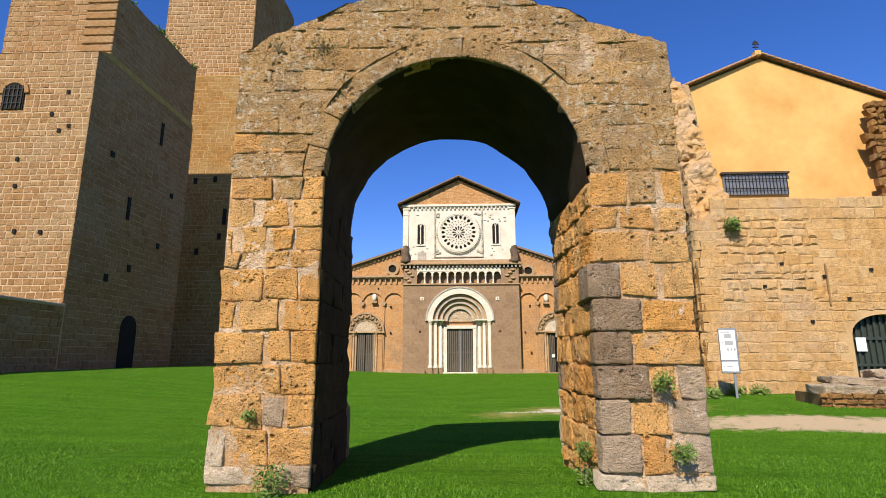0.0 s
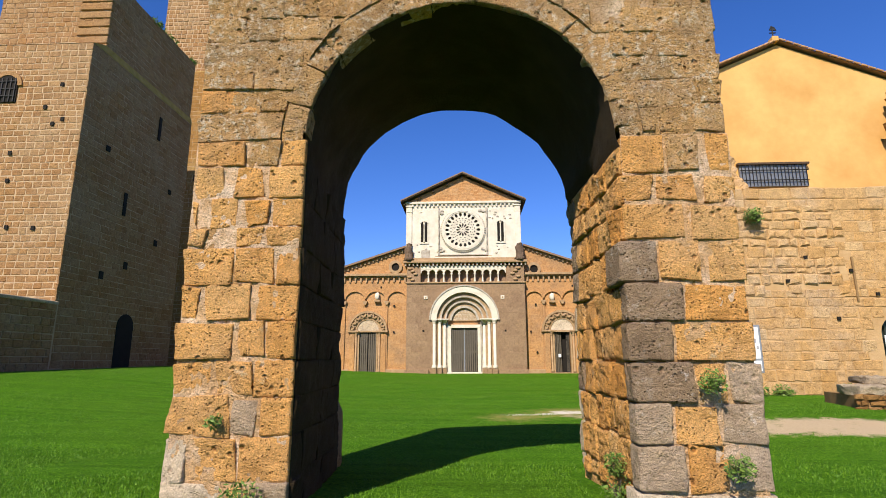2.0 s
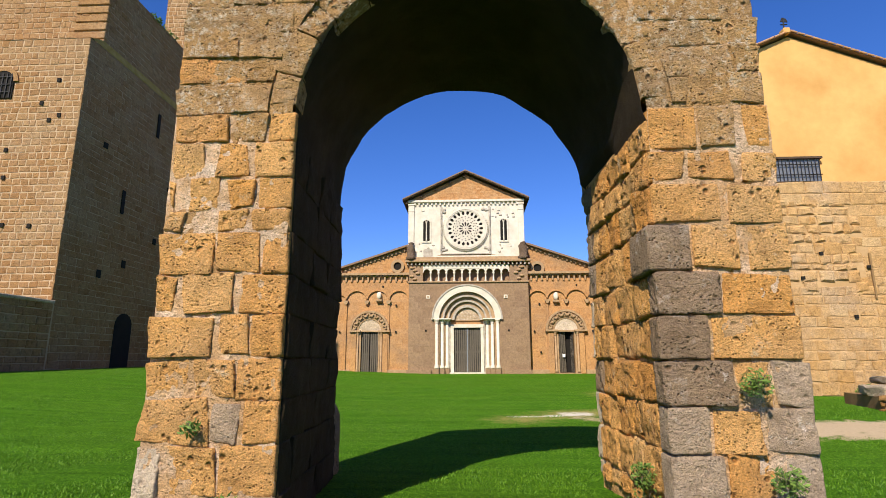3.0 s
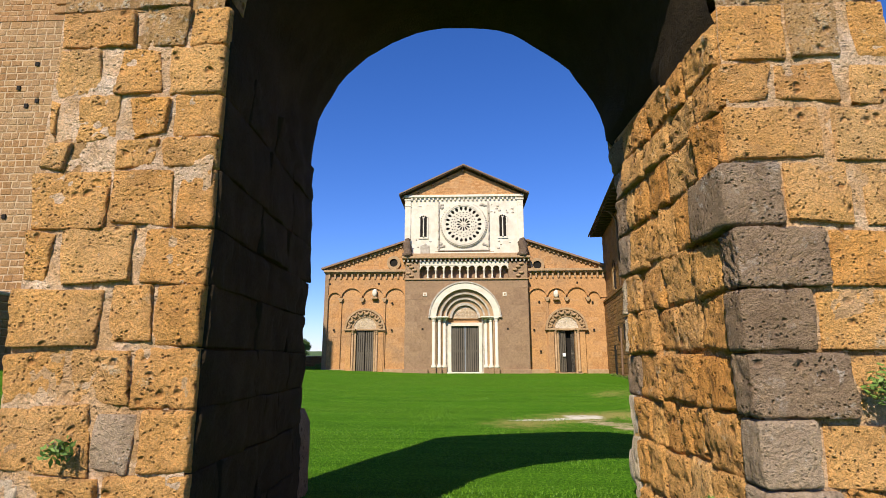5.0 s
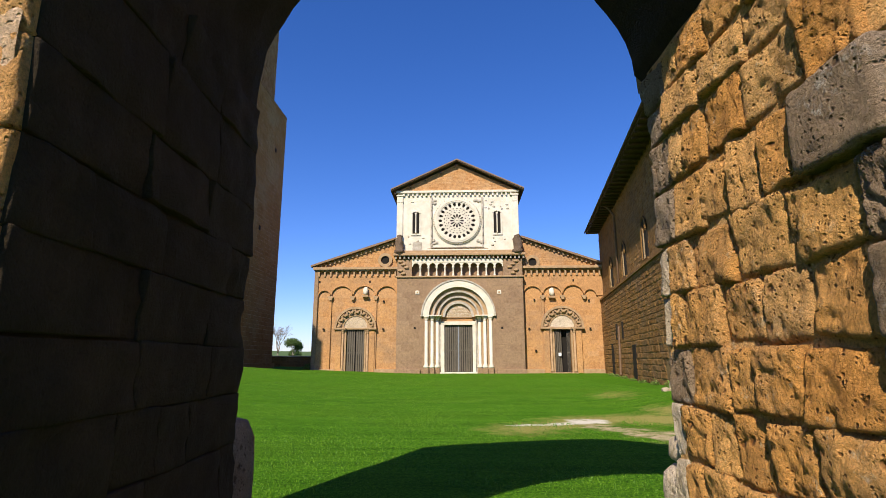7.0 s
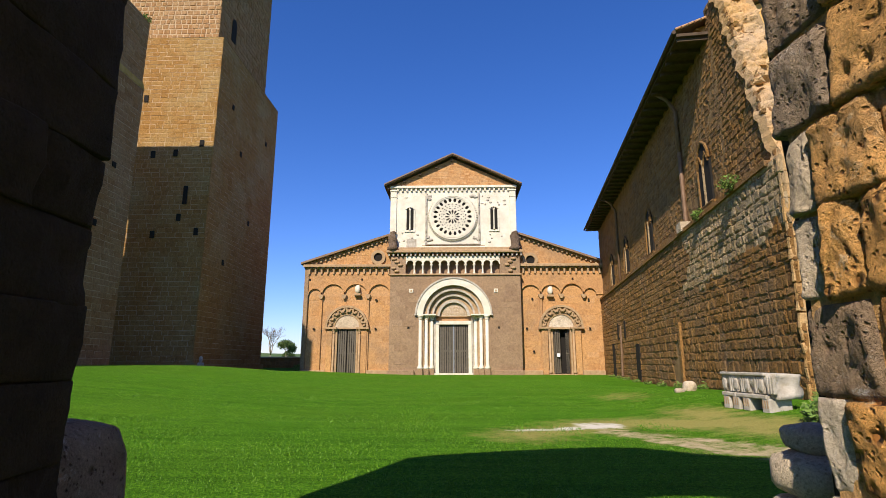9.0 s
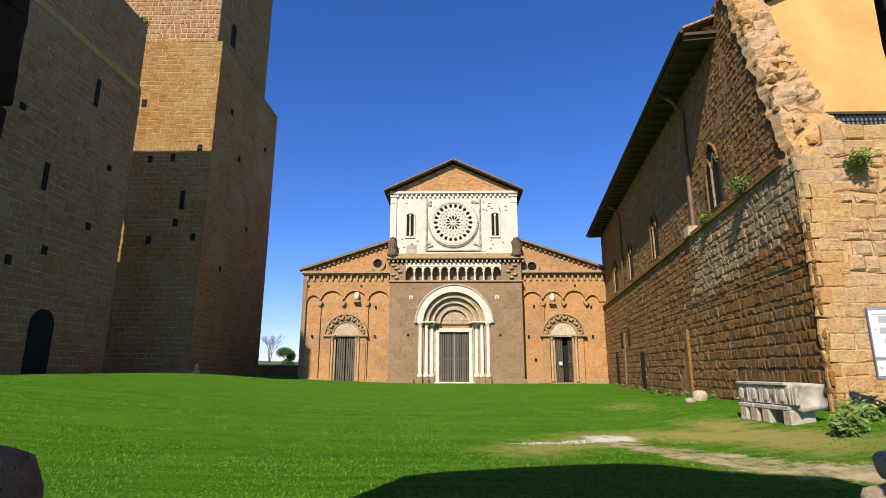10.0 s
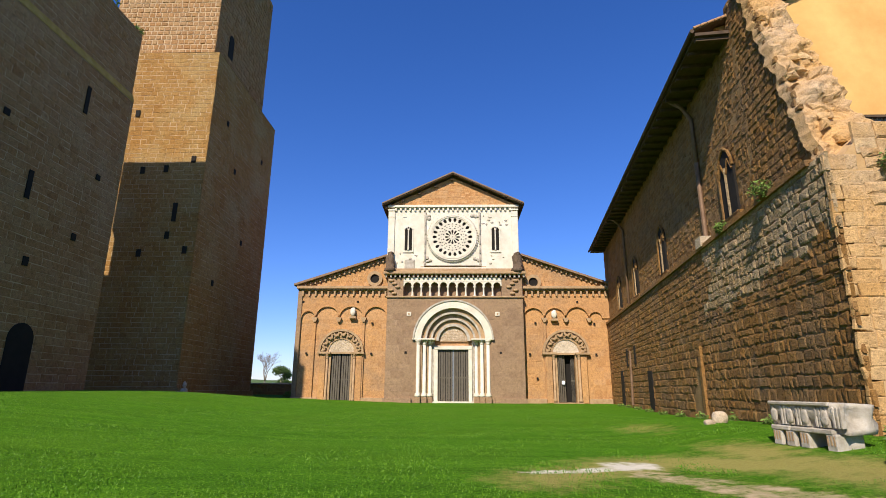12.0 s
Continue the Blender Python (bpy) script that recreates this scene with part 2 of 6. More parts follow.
def ground_mat():
    m, t, p = nodes("lawn", 1.0)
    p.inputs["Specular IOR Level"].default_value = 0.05
    tc = t.nodes.new("ShaderNodeTexCoord").outputs["Object"]
    big = noise_tex(t, tc, 0.22, 5, 0.6)
    mid = noise_tex(t, tc, 2.6, 6, 0.7)
    fine = noise_tex(t, tc, 26.0, 6, 0.8)
    g = ramp(t, fine, [(0.34, (0.016, 0.056, 0.003)), (0.5, (0.056, 0.158, 0.007)), (0.66, (0.14, 0.285, 0.016))])
    g = mix(t, 0.6, g, ramp(t, mid, [(0.3, (0.7, 0.75, 0.7)), (0.7, (1.25, 1.2, 1.2))]), "MULTIPLY")
    st = t.nodes.new("ShaderNodeMapping")
    st.inputs["Rotation"].default_value = (0, 0, radians(18))
    st.inputs["Scale"].default_value = (0.08, 2.6, 1)
    t.links.new(tc, st.inputs["Vector"])
    g = mix(t, 0.8, g, ramp(t, noise_tex(t, st.outputs[0], 1.6, 3, 0.6), [(0.34, (0.68, 0.74, 0.62)), (0.66, (1.2, 1.16, 1.12))]), "MULTIPLY")
    g = mix(t, ramp(t, big, [(0.42, (0, 0, 0)), (0.7, (0.25, 0.25, 0.25))]), g, (0.09, 0.15, 0.010))
    dry = t.nodes.new("ShaderNodeAttribute")
    dry.attribute_name = "dry"
    dirt = t.nodes.new("ShaderNodeAttribute")
    dirt.attribute_name = "dirt"
    pale = t.nodes.new("ShaderNodeAttribute")
    pale.attribute_name = "pale"

    def edge(attr, amount):
        n = t.nodes.new("ShaderNodeMath")
        n.operation = "MULTIPLY_ADD"
        t.links.new(mid, n.inputs[0])
        n.inputs[1].default_value = amount
        t.links.new(attr.outputs["Fac"], n.inputs[2])
        return n.outputs[0]

    g = mix(t, ramp(t, edge(dry, 0.9), [(0.62, (0, 0, 0)), (1.25 / 1.3, (0.85, 0.85, 0.85))]), g, mix(t, fine, (0.20, 0.17, 0.03), (0.42, 0.34, 0.12)))
    earth = mix(t, fine, (0.36, 0.26, 0.14), (0.62, 0.48, 0.31))
    g = mix(t, ramp(t, edge(dirt, 0.9), [(0.74, (0, 0, 0)), (0.92, (1, 1, 1))]), g, earth)
    g = mix(t, ramp(t, edge(pale, 0.8), [(0.74, (0, 0, 0)), (0.94, (1, 1, 1))]), g, mix(t, fine, (0.55, 0.48, 0.36), (0.72, 0.66, 0.54)))
    t.links.new(g, p.inputs["Base Color"])
    b = add(t, "Bump", Strength=0.9, Distance=0.06)
    t.links.new(mix(t, 0.5, mid, fine), b.inputs["Height"])
    t.links.new(b.outputs[0], p.inputs["Normal"])
    return m


LAWN = ground_mat()


# ---- helpers of this scene ----
def link(name, data, parent=None, label=""):
    ob = new(name, data)
    if parent:
        ob.parent = parent
    if label:
        ob["label"] = label
    return ob


def smooth(me, on=True):
    me.polygons.foreach_set("use_smooth", [on] * len(me.polygons))
    return me


def part(name, bm, material, parent=None, label="", shade=False):
    me = bpy.data.meshes.new(name)
    bmesh.ops.recalc_face_normals(bm, faces=bm.faces)
    bm.to_mesh(me)
    bm.free()
    me.materials.append(material)
    return link(name, smooth(me, shade), parent, label)


def raw(name, verts, faces, material, parent=None, label="", shade=True):
    me = bpy.data.meshes.new(name)
    me.from_pydata(verts, [], faces)
    me.materials.append(material)
    return link(name, smooth(me, shade), parent, label)


def thing(name, label, category, at=(0, 0, 0), group=""):
    e = new(name)
    e.empty_display_size = 0.2
    e.location = at
    return tagged(e, label, category, group)


def B(*boxes, bevel=0.0, m=None):
    """One bmesh of boxes given as (x0, x1, y0, y1, z0, z1)."""
    bm = bmesh.new()
    for x0, x1, y0, y1, z0, z1 in boxes:
        v = [bm.verts.new((x, y, z)) for z in (z0, z1) for y in (y0, y1) for x in (x0, x1)]
        for f in ((0, 2, 3, 1), (4, 5, 7, 6), (0, 1, 5, 4), (2, 6, 7, 3), (0, 4, 6, 2), (1, 3, 7, 5)):
            bm.faces.new([v[i] for i in f])
    if bevel:
        bmesh.ops.bevel(bm, geom=bm.edges[:], offset=bevel, segments=1, affect="EDGES")
    if m:
        bm.transform(m)
    return bm


def P(pts, a, b, axis="y", bm=None):
    """A prism: outline pts pushed from a to b along the axis."""
    bm = bm or bmesh.new()
    f = {"y": lambda p, d: (p[0], d, p[1]), "z": lambda p, d: (p[0], p[1], d), "x": lambda p, d: (d, p[0], p[1])}[axis]
    lo, hi = [bm.verts.new(f(p, a)) for p in pts], [bm.verts.new(f(p, b)) for p in pts]
    bm.faces.new(lo)
    bm.faces.new(hi[::-1])
    for i in range(len(pts)):
        bm.faces.new((lo[i], lo[i - 1], hi[i - 1], hi[i]))
    return bm


def arc(cx, cz, r, a0=180.0, a1=0.0, n=16, rz=None):
    return [(cx + r * math.cos(radians(a0 + (a1 - a0) * i / n)), cz + (rz or r) * math.sin(radians(a0 + (a1 - a0) * i / n))) for i in range(n + 1)]


def ring(cx, cz, r0, r1, y0, y1, a0=180.0, a1=0.0, n=20, bm=None):
    """A flat arch band between two radii, y0 to y1 deep."""
    bm = bm or bmesh.new()
    inner, outer = arc(cx, cz, r0, a0, a1, n), arc(cx, cz, r1, a0, a1, n)
    rows = [[bm.verts.new((p[0], y, p[1])) for p in pts] for pts, y in ((inner, y0), (outer, y0), (outer, y1), (inner, y1))]
    for k in range(4):
        a, b = rows[k], rows[(k + 1) % 4]
        for i in range(n):
            bm.faces.new((a[i], a[i + 1], b[i + 1], b[i]))
    if abs(a1 - a0) < 359:
        for i in (0, n):
            bm.faces.new([r[i] for r in rows])
    return bm


def rod(points, radii, n=8, bm=None):
    """A tube along points with a radius at each."""
    bm = bm or bmesh.new()
    rows = []
    pts = [Vector(p) for p in points]
    for i, p in enumerate(pts):
        d = (pts[min(i + 1, len(pts) - 1)] - pts[max(i - 1, 0)]).normalized()
        a = d.orthogonal().normalized()
        b = d.cross(a)
        if rows:
            a = (last - d * last.dot(d)).normalized()
            b = d.cross(a)
        last = a
        r = radii[i] if hasattr(radii, "__len__") else radii
        rows.append([bm.verts.new(p + (a * math.cos(2 * math.pi * k / n) + b * math.sin(2 * math.pi * k / n)) * r) for k in range(n)])
    for r0, r1 in zip(rows, rows[1:]):
        for k in range(n):
            bm.faces.new((r0[k], r0[(k + 1) % n], r1[(k + 1) % n], r1[k]))
    bm.faces.new(rows[0][::-1])
    bm.faces.new(rows[-1])
    return bm


def lathe(profile, x, y, n=12, bm=None):
    """A turned form about an upright axis; profile rows are (radius, z)."""
    bm = bm or bmesh.new()
    rows = [[bm.verts.new((x + r * math.cos(2 * math.pi * k / n), y + r * math.sin(2 * math.pi * k / n), z)) for k in range(n)] for r, z in profile]
    for r0, r1 in zip(rows, rows[1:]):
        for k in range(n):
            bm.faces.new((r0[k], r0[(k + 1) % n], r1[(k + 1) % n], r1[k]))
    bm.faces.new(rows[0][::-1])
    bm.faces.new(rows[-1])
    return bm


def stone(face, u0, u1, v0, v1, h, rng, nu=5, nv=4, bev=0.03, wav=0.012, back=0.12, clip=None, wob=0.012):
    """Vertices and faces of one rough block on a surface: face(u, v, height) gives a place in the world."""
    bu, bv = min(0.3, bev / (u1 - u0)), min(0.3, bev / (v1 - v0))
    us = [0, bu] + [bu + (1 - 2 * bu) * i / (nu - 1) for i in range(1, nu - 1)] + [1 - bu, 1]
    vs = [0, bv] + [bv + (1 - 2 * bv) * i / (nv - 1) for i in range(1, nv - 1)] + [1 - bv, 1]
    cor = [[(rng.uniform(-wob, wob), rng.uniform(-wob, wob)) for _ in range(2)] for _ in range(2)]
    tilt, tilt2, ox = rng.uniform(-0.012, 0.012), rng.uniform(-0.012, 0.012), rng.uniform(0, 99)
    V, F = [], []
    nx, ny = len(us), len(vs)
    for j, b in enumerate(vs):
        for i, a in enumerate(us):
            du = sum(cor[p][q][0] * (a if p else 1 - a) * (b if q else 1 - b) for p in (0, 1) for q in (0, 1))
            dv = sum(cor[p][q][1] * (a if p else 1 - a) * (b if q else 1 - b) for p in (0, 1) for q in (0, 1))
            u, v = u0 + a * (u1 - u0) + du, v0 + b * (v1 - v0) + dv
            rim = (i in (0, nx - 1)) + (j in (0, ny - 1))
            hh = h + tilt * (a - 0.5) * 2 + tilt2 * (b - 0.5) * 2 - rim * bev * 0.75
            hh += wav * 2 * noise.noise((u * 5 + ox, v * 5, ox)) + wav * noise.noise((u * 14, v * 14 + ox, 3)) + wav * 0.6 * noise.noise((u * 33, v * 33, ox))
            if nu > 12:
                hh -= 2.6 * wav * max(0.0, noise.noise((u * 19 + ox, v * 19, 8)) - 0.12)
            if rim:
                u += bev * 0.35 * noise.noise((u * 9, v * 9, ox))
                v += bev * 0.35 * noise.noise((u * 9, v * 9, ox + 7))
            if clip:
                u, v = clip(u, v)
            V.append(face(u, v, hh))
    for j in range(ny - 1):
        for i in range(nx - 1):
            k = j * nx + i
            F.append((k, k + 1, k + nx + 1, k + nx))
    rim = [i for i in range(nx)] + [j * nx + nx - 1 for j in range(1, ny)] + [(ny - 1) * nx + i for i in range(nx - 2, -1, -1)] + [j * nx for j in range(ny - 2, 0, -1)]
    n0 = len(V)
    for k in rim:
        j, i = divmod(k, nx)
        u, v = u0 + us[i] * (u1 - u0), v0 + vs[j] * (v1 - v0)
        if clip:
            u, v = clip(u, v)
        V.append(face(u, v, h - back))
    L = len(rim)
    for q in range(L):
        F.append((rim[(q + 1) % L], rim[q], n0 + q, n0 + (q + 1) % L))
    return V, F


def pebble(face, u0, u1, v0, v1, h, rng, back=0.08, bev=0.03, wob=0.02):
    """A cheap dressed block: a worn front and four sides."""
    q = [rng.uniform(-wob, wob) for _ in range(8)]
    t = [rng.uniform(-0.35, 0.35) * h for _ in range(4)]
    out = [(u0 + q[0], v0 + q[1]), (u1 + q[2], v0 + q[3]), (u1 + q[4], v1 + q[5]), (u0 + q[6], v1 + q[7])]
    cu, cv = (u0 + u1) / 2, (v0 + v1) / 2
    s = max(0.4, 1 - 2 * bev / min(u1 - u0, v1 - v0))
    V = [face(*p, h - back) for p in out] + [face(*p, h * 0.45) for p in out]
    V += [face(cu + (p[0] - cu) * s, cv + (p[1] - cv) * s, h + t[i]) for i, p in enumerate(out)]
    F = [(8, 9, 10, 11)]
    for i in range(4):
        j = (i + 1) % 4
        F += [(4 + i, 4 + j, 8 + j, 8 + i), (i, j, 4 + j, 4 + i)]
    return V, F


def courses(face, u0, u1, v0, v1, hrange, wrange, h, rng, keep=None, gap=0.02, fn=pebble, **kw):
    """One joined mesh's worth of blocks laid in courses over a patch of wall."""
    V, F = [], []
    v = v0
    while v < v1 - 0.05:
        vh = min(rng.uniform(*hrange), v1 - v)
        if v1 - v - vh < hrange[0] * 0.5:
            vh = v1 - v
        u = u0 - rng.uniform(0, wrange[0] * 0.8)
        while u < u1 - 0.02:
            w = rng.uniform(*wrange)
            a, b = max(u, u0), min(u + w, u1)
            if u1 - b < wrange[0] * 0.35:
                b = u1
            if b - a > 0.06 and (keep is None or keep((a + b) / 2, v + vh / 2)):
                vv, ff = fn(face, a + gap / 2, b - gap / 2, v + gap / 2, v + vh - gap / 2, h * rng.uniform(0.6, 1.3), rng, **kw)
                n = len(V)
                V += vv
                F += [tuple(i + n for i in f) for f in ff]
            u = b if b == u1 else u + w
        v += vh
    return V, F


def leaves(center, size, count, rng, leaf=0.035, squash=0.8, droop=0.0):
    """Many small pointed leaves about a centre."""
    V, F = [], []
    for _ in range(count):
        d = Vector((rng.gauss(0, 1), rng.gauss(0, 1), rng.gauss(0, squash))).normalized() * size * rng.random() ** 0.55
        c = Vector(center) + Vector((d.x, d.y, d.z - droop * abs(d.x)))
        a = Vector((rng.gauss(0, 1), rng.gauss(0, 1), rng.gauss(0.4, 1))).normalized()
        b = a.orthogonal().normalized()
        L, W = leaf * rng.uniform(0.6, 1.4), leaf * rng.uniform(0.25, 0.5)
        n = len(V)
        V += [c - a * L, c + b * W, c + a * L, c - b * W]
        F.append((n, n + 1, n + 2, n + 3))
    return V, F


def lerp(a, b, t):
    return a + (b - a) * t


def sm(a):
    a = min(1.0, max(0.0, a))
    return a * a * (3 - 2 * a)


# ---- ground ----
def gz(x, y):
    z = float(np.interp(y, (-60, -5, 5.7, 9, 16, 30, 46, 90, 200), (0.1, 0.05, 0.0, -0.2, -0.22, -0.1, 0, 0.2, -2)))
    z += 0.85 * sm((-x - 2) / 14) * sm((y - 6) / 16) * (1 - 0.6 * sm((y - 34) / 10))
    z += 0.35 * sm((x - 3.5) / 3.5) * sm((y - 9) / 5) * (1 - sm((y - 18) / 14))
    return z


PATHWAY = [(2.9, 15.0), (3.5, 13.9), (4.2, 12.6), (5.4, 11.8), (8.0, 11.3), (14.0, 10.9), (24.0, 10.6)]


def seg_dist(x, y, pts):
    best = 99.0
    for (ax, ay), (bx, by) in zip(pts, pts[1:]):
        t = max(0.0, min(1.0, ((x - ax) * (bx - ax) + (y - ay) * (by - ay)) / ((bx - ax) ** 2 + (by - ay) ** 2)))
        best = min(best, math.hypot(x - ax - t * (bx - ax), y - ay - t * (by - ay)))
    return best


def ground():
    def steps(fine0, fine1, step, far0, far1):
        a = list(np.arange(fine0, fine1 + 1e-6, step))
        lo, hi, d = [], [], step
        x = fine0
        while x > far0:
            d = min(d * 1.35, 60)
            x -= d
            lo.append(x)
        x, d = fine1, step
        while x < far1:
            d = min(d * 1.35, 60)
            x += d
            hi.append(x)
        return lo[::-1] + a + hi

    xs, ys = steps(-9, 12, 0.22, -600, 600), steps(4.0, 24, 0.22, -300, 1500)
    V = [(x, y, gz(x, y) + 0.02 * noise.noise((x * 0.8, y * 0.8, 0))) for y in ys for x in xs]
    nx = len(xs)
    F = [(j * nx + i, j * nx + i + 1, (j + 1) * nx + i + 1, (j + 1) * nx + i) for j in range(len(ys) - 1) for i in range(nx - 1)]
    ob = raw("ground", V, F, LAWN)
    dirt, dry, pale = [], [], []
    for x, y, _ in V:
        near = 0 < x < 26 and 8 < y < 22
        d = seg_dist(x, y, PATHWAY) if near else 99
        w = 0.42 + 0.35 * sm((x - 3.5) / 3)
        dirt.append(max(0.0, 1 - max(0.0, d - w * 0.6) / 0.7) * (0.4 + 0.16 * sm((x - 4) / 3)))
        e = math.hypot((x - 2.75) / 0.62, (y - 16.0) / 0.5)
        e2 = seg_dist(x, y, [(1.1, 15.2), (2.6, 15.7)]) / 0.3 if near else 9
        pale.append(max(0.0, 1 - max(0.0, min(e, e2 * 1.25) - 0.6) / 0.8) * 0.52)
        c = seg_dist(x, y, [(1.3, 14.6), (2.4, 15.8), (3.6, 16.5), (4.9, 15.4), (5.3, 14.0)]) if near else 99
        dry.append(max(max(0.0, 1 - c / 1.4) * 0.62, max(0.0, 1 - math.hypot((x - 5.0) / 1.2, (y - 16.6) / 2.6)) * 0.6, max(0.0, 1 - d / 1.3) * 0.4, max(0.0, 1 - math.hypot((x - 5) / 1.3, (y - 22) / 3)) * 0.45))
    for key, vals in (("dirt", dirt), ("dry", dry), ("pale", pale)):
        ob.data.attributes.new(key, "FLOAT", "POINT").data.foreach_set("value", vals)
    return tagged(ob, "mown green lawn with a worn dirt path and pale bare patch", "lawn", kind="structure")


ground()


def grass():
    """Short blades over the lawn, thinning with distance from the arch."""
    g = np.random.default_rng(4)
    n = 330000
    y = 4.2 + 33.0 * g.random(n) ** 1.9
    x = 0.3 + (y * 0.92 + 1) * (g.random(n) * 2 - 1)
    ok = [(-18.3 < a < 12) and (seg_dist(a, b, PATHWAY) > 0.55 if a > 2 and b < 16 else True) and math.hypot((a - 2.75) / 0.7, (b - 16) / 0.6) > 1 and not ((1.2 < abs(a - 0.1) < 2.7) and 5.7 < b < 7.9) and not (a > 6.9 and b > 16.8) and math.hypot((a - 5) / 1.0, (b - 16.4) / 2.4) > 1 for a, b in zip(x, y)]
    x, y = x[ok], y[ok]
    n = len(x)
    z = np.array([gz(a, b) for a, b in zip(x, y)])
    ang, h, w = g.random(n) * 6.283, 0.011 + 0.015 * g.random(n), 0.0014 + 0.0005 * y
    lean = 0.03 * g.random(n)
    la = g.random(n) * 6.283
    V = np.empty((n, 3, 3))
    V[:, 0] = np.c_[x - w * np.cos(ang), y - w * np.sin(ang), z - 0.005]
    V[:, 1] = np.c_[x + w * np.cos(ang), y + w * np.sin(ang), z - 0.005]
    V[:, 2] = np.c_[x + lean * np.cos(la), y + lean * np.sin(la), z + h]
    ob = raw("grass", V.reshape(-1, 3).tolist(), np.arange(3 * n).reshape(-1, 3).tolist(), BLADE, shade=False)
    tagged(ob, "short green grass blades covering the lawn", "grass", kind="stuff")


grass()


def lay(name, parent, material, face, u0, u1, v0, v1, hrange, wrange, h, seed, single=None, label="", most=290, rest="masonry", **kw):
    """Courses of blocks on a face: those for which single(u, v) holds are parts of their own, the others one joined part."""
    rng = random.Random(seed)
    count = [0]

    def one(f, a, b, c, d, hh, r, **k):
        v, fc = pebble(f, a, b, c, d, hh, r, **k)
        if single and count[0] < most and single((a + b) / 2, (c + d) / 2):
            count[0] += 1
            raw(name, v, fc, material, parent, label, shade=False)
            return [], []
        return v, fc

    V, F = courses(face, u0, u1, v0, v1, hrange, wrange, h, rng, fn=one, **kw)
    if V:
        tagged(raw(rest, V, F, material, parent, label, shade=False), kind="stuff")


# ---- the ruined arch ----
FY, BY = 5.75, 7.77
ACX, ACZ, AR = 0.11, 3.08, 1.40


EYE = Vector((0.17, 1.0, 1.18))


def skew(p):
    """The front stands a little askew: its left pier comes forward, the back stays."""
    x, y, z = p
    s = float(np.interp(x, (-2.3, -1.2, 1.5, 2.5), (-0.17, -0.2, 0.03, 0.05))) * min(1.0, max(0.0, (BY - y) / (BY - FY)))
    k = (y + s - EYE.y) / (y - EYE.y)
    return EYE + (Vector(p) - EYE) * k


def crest(x):
    return float(np.interp(x, (-2.4, -2.25, -1.95, -1.19, -0.4, 0.1, 0.6, 1.12, 1.86, 2.41, 2.5), (4.5, 4.58, 4.8, 5.13, 5.38, 5.44, 5.38, 5.1, 4.78, 4.6, 4.5)))


def arch_clip(extra=0.0):
    def clip(x, z):
        z = min(z, crest(x) + 0.06 * noise.noise((x * 3.3, 4, 2)) + 0.03 * noise.noise((x * 9, 1, 2)))
        r = AR + extra
        if z > ACZ:
            d = math.hypot(x - ACX, z - ACZ)
            if d < r:
                s = r / max(d, 1e-4)
                x, z = ACX + (x - ACX) * s, ACZ + (z - ACZ) * s
        elif abs(x - ACX) < r:
            x = ACX + math.copysign(r, x - ACX)
        return x, z
    return clip


def rough_box(x0, x1, y0, y1, z0, z1, seed, amp=0.008, freq=16, cuts=17):
    """A squared block with rounded, chipped edges and a pitted skin."""
    bm = B((x0, x1, y0, y1, z0, z1))
    bmesh.ops.subdivide_edges(bm, edges=bm.edges[:], cuts=cuts, use_grid_fill=True)
    c = Vector(((x0 + x1) / 2, (y0 + y1) / 2, (z0 + z1) / 2))
    hx, hy, hz = (x1 - x0) / 2, (y1 - y0) / 2, (z1 - z0) / 2
    for v in bm.verts:
        q = v.co - c
        s = (abs(q.x / hx) ** 14 + abs(q.y / hy) ** 14 + abs(q.z / hz) ** 14) ** (-1 / 14)
        o = Vector((seed, seed * 0.7, 0))
        w = v.co + o
        n = q.normalized()
        pit = max(0.0, noise.noise(w * freq) - 0.1) * 2.2
        v.co = c + q * min(1.0, s + 0.012) + n * (0.012 * noise.noise(w * 4) - amp * pit + amp * 0.5 * noise.noise(w * freq * 2.3))
    return bm


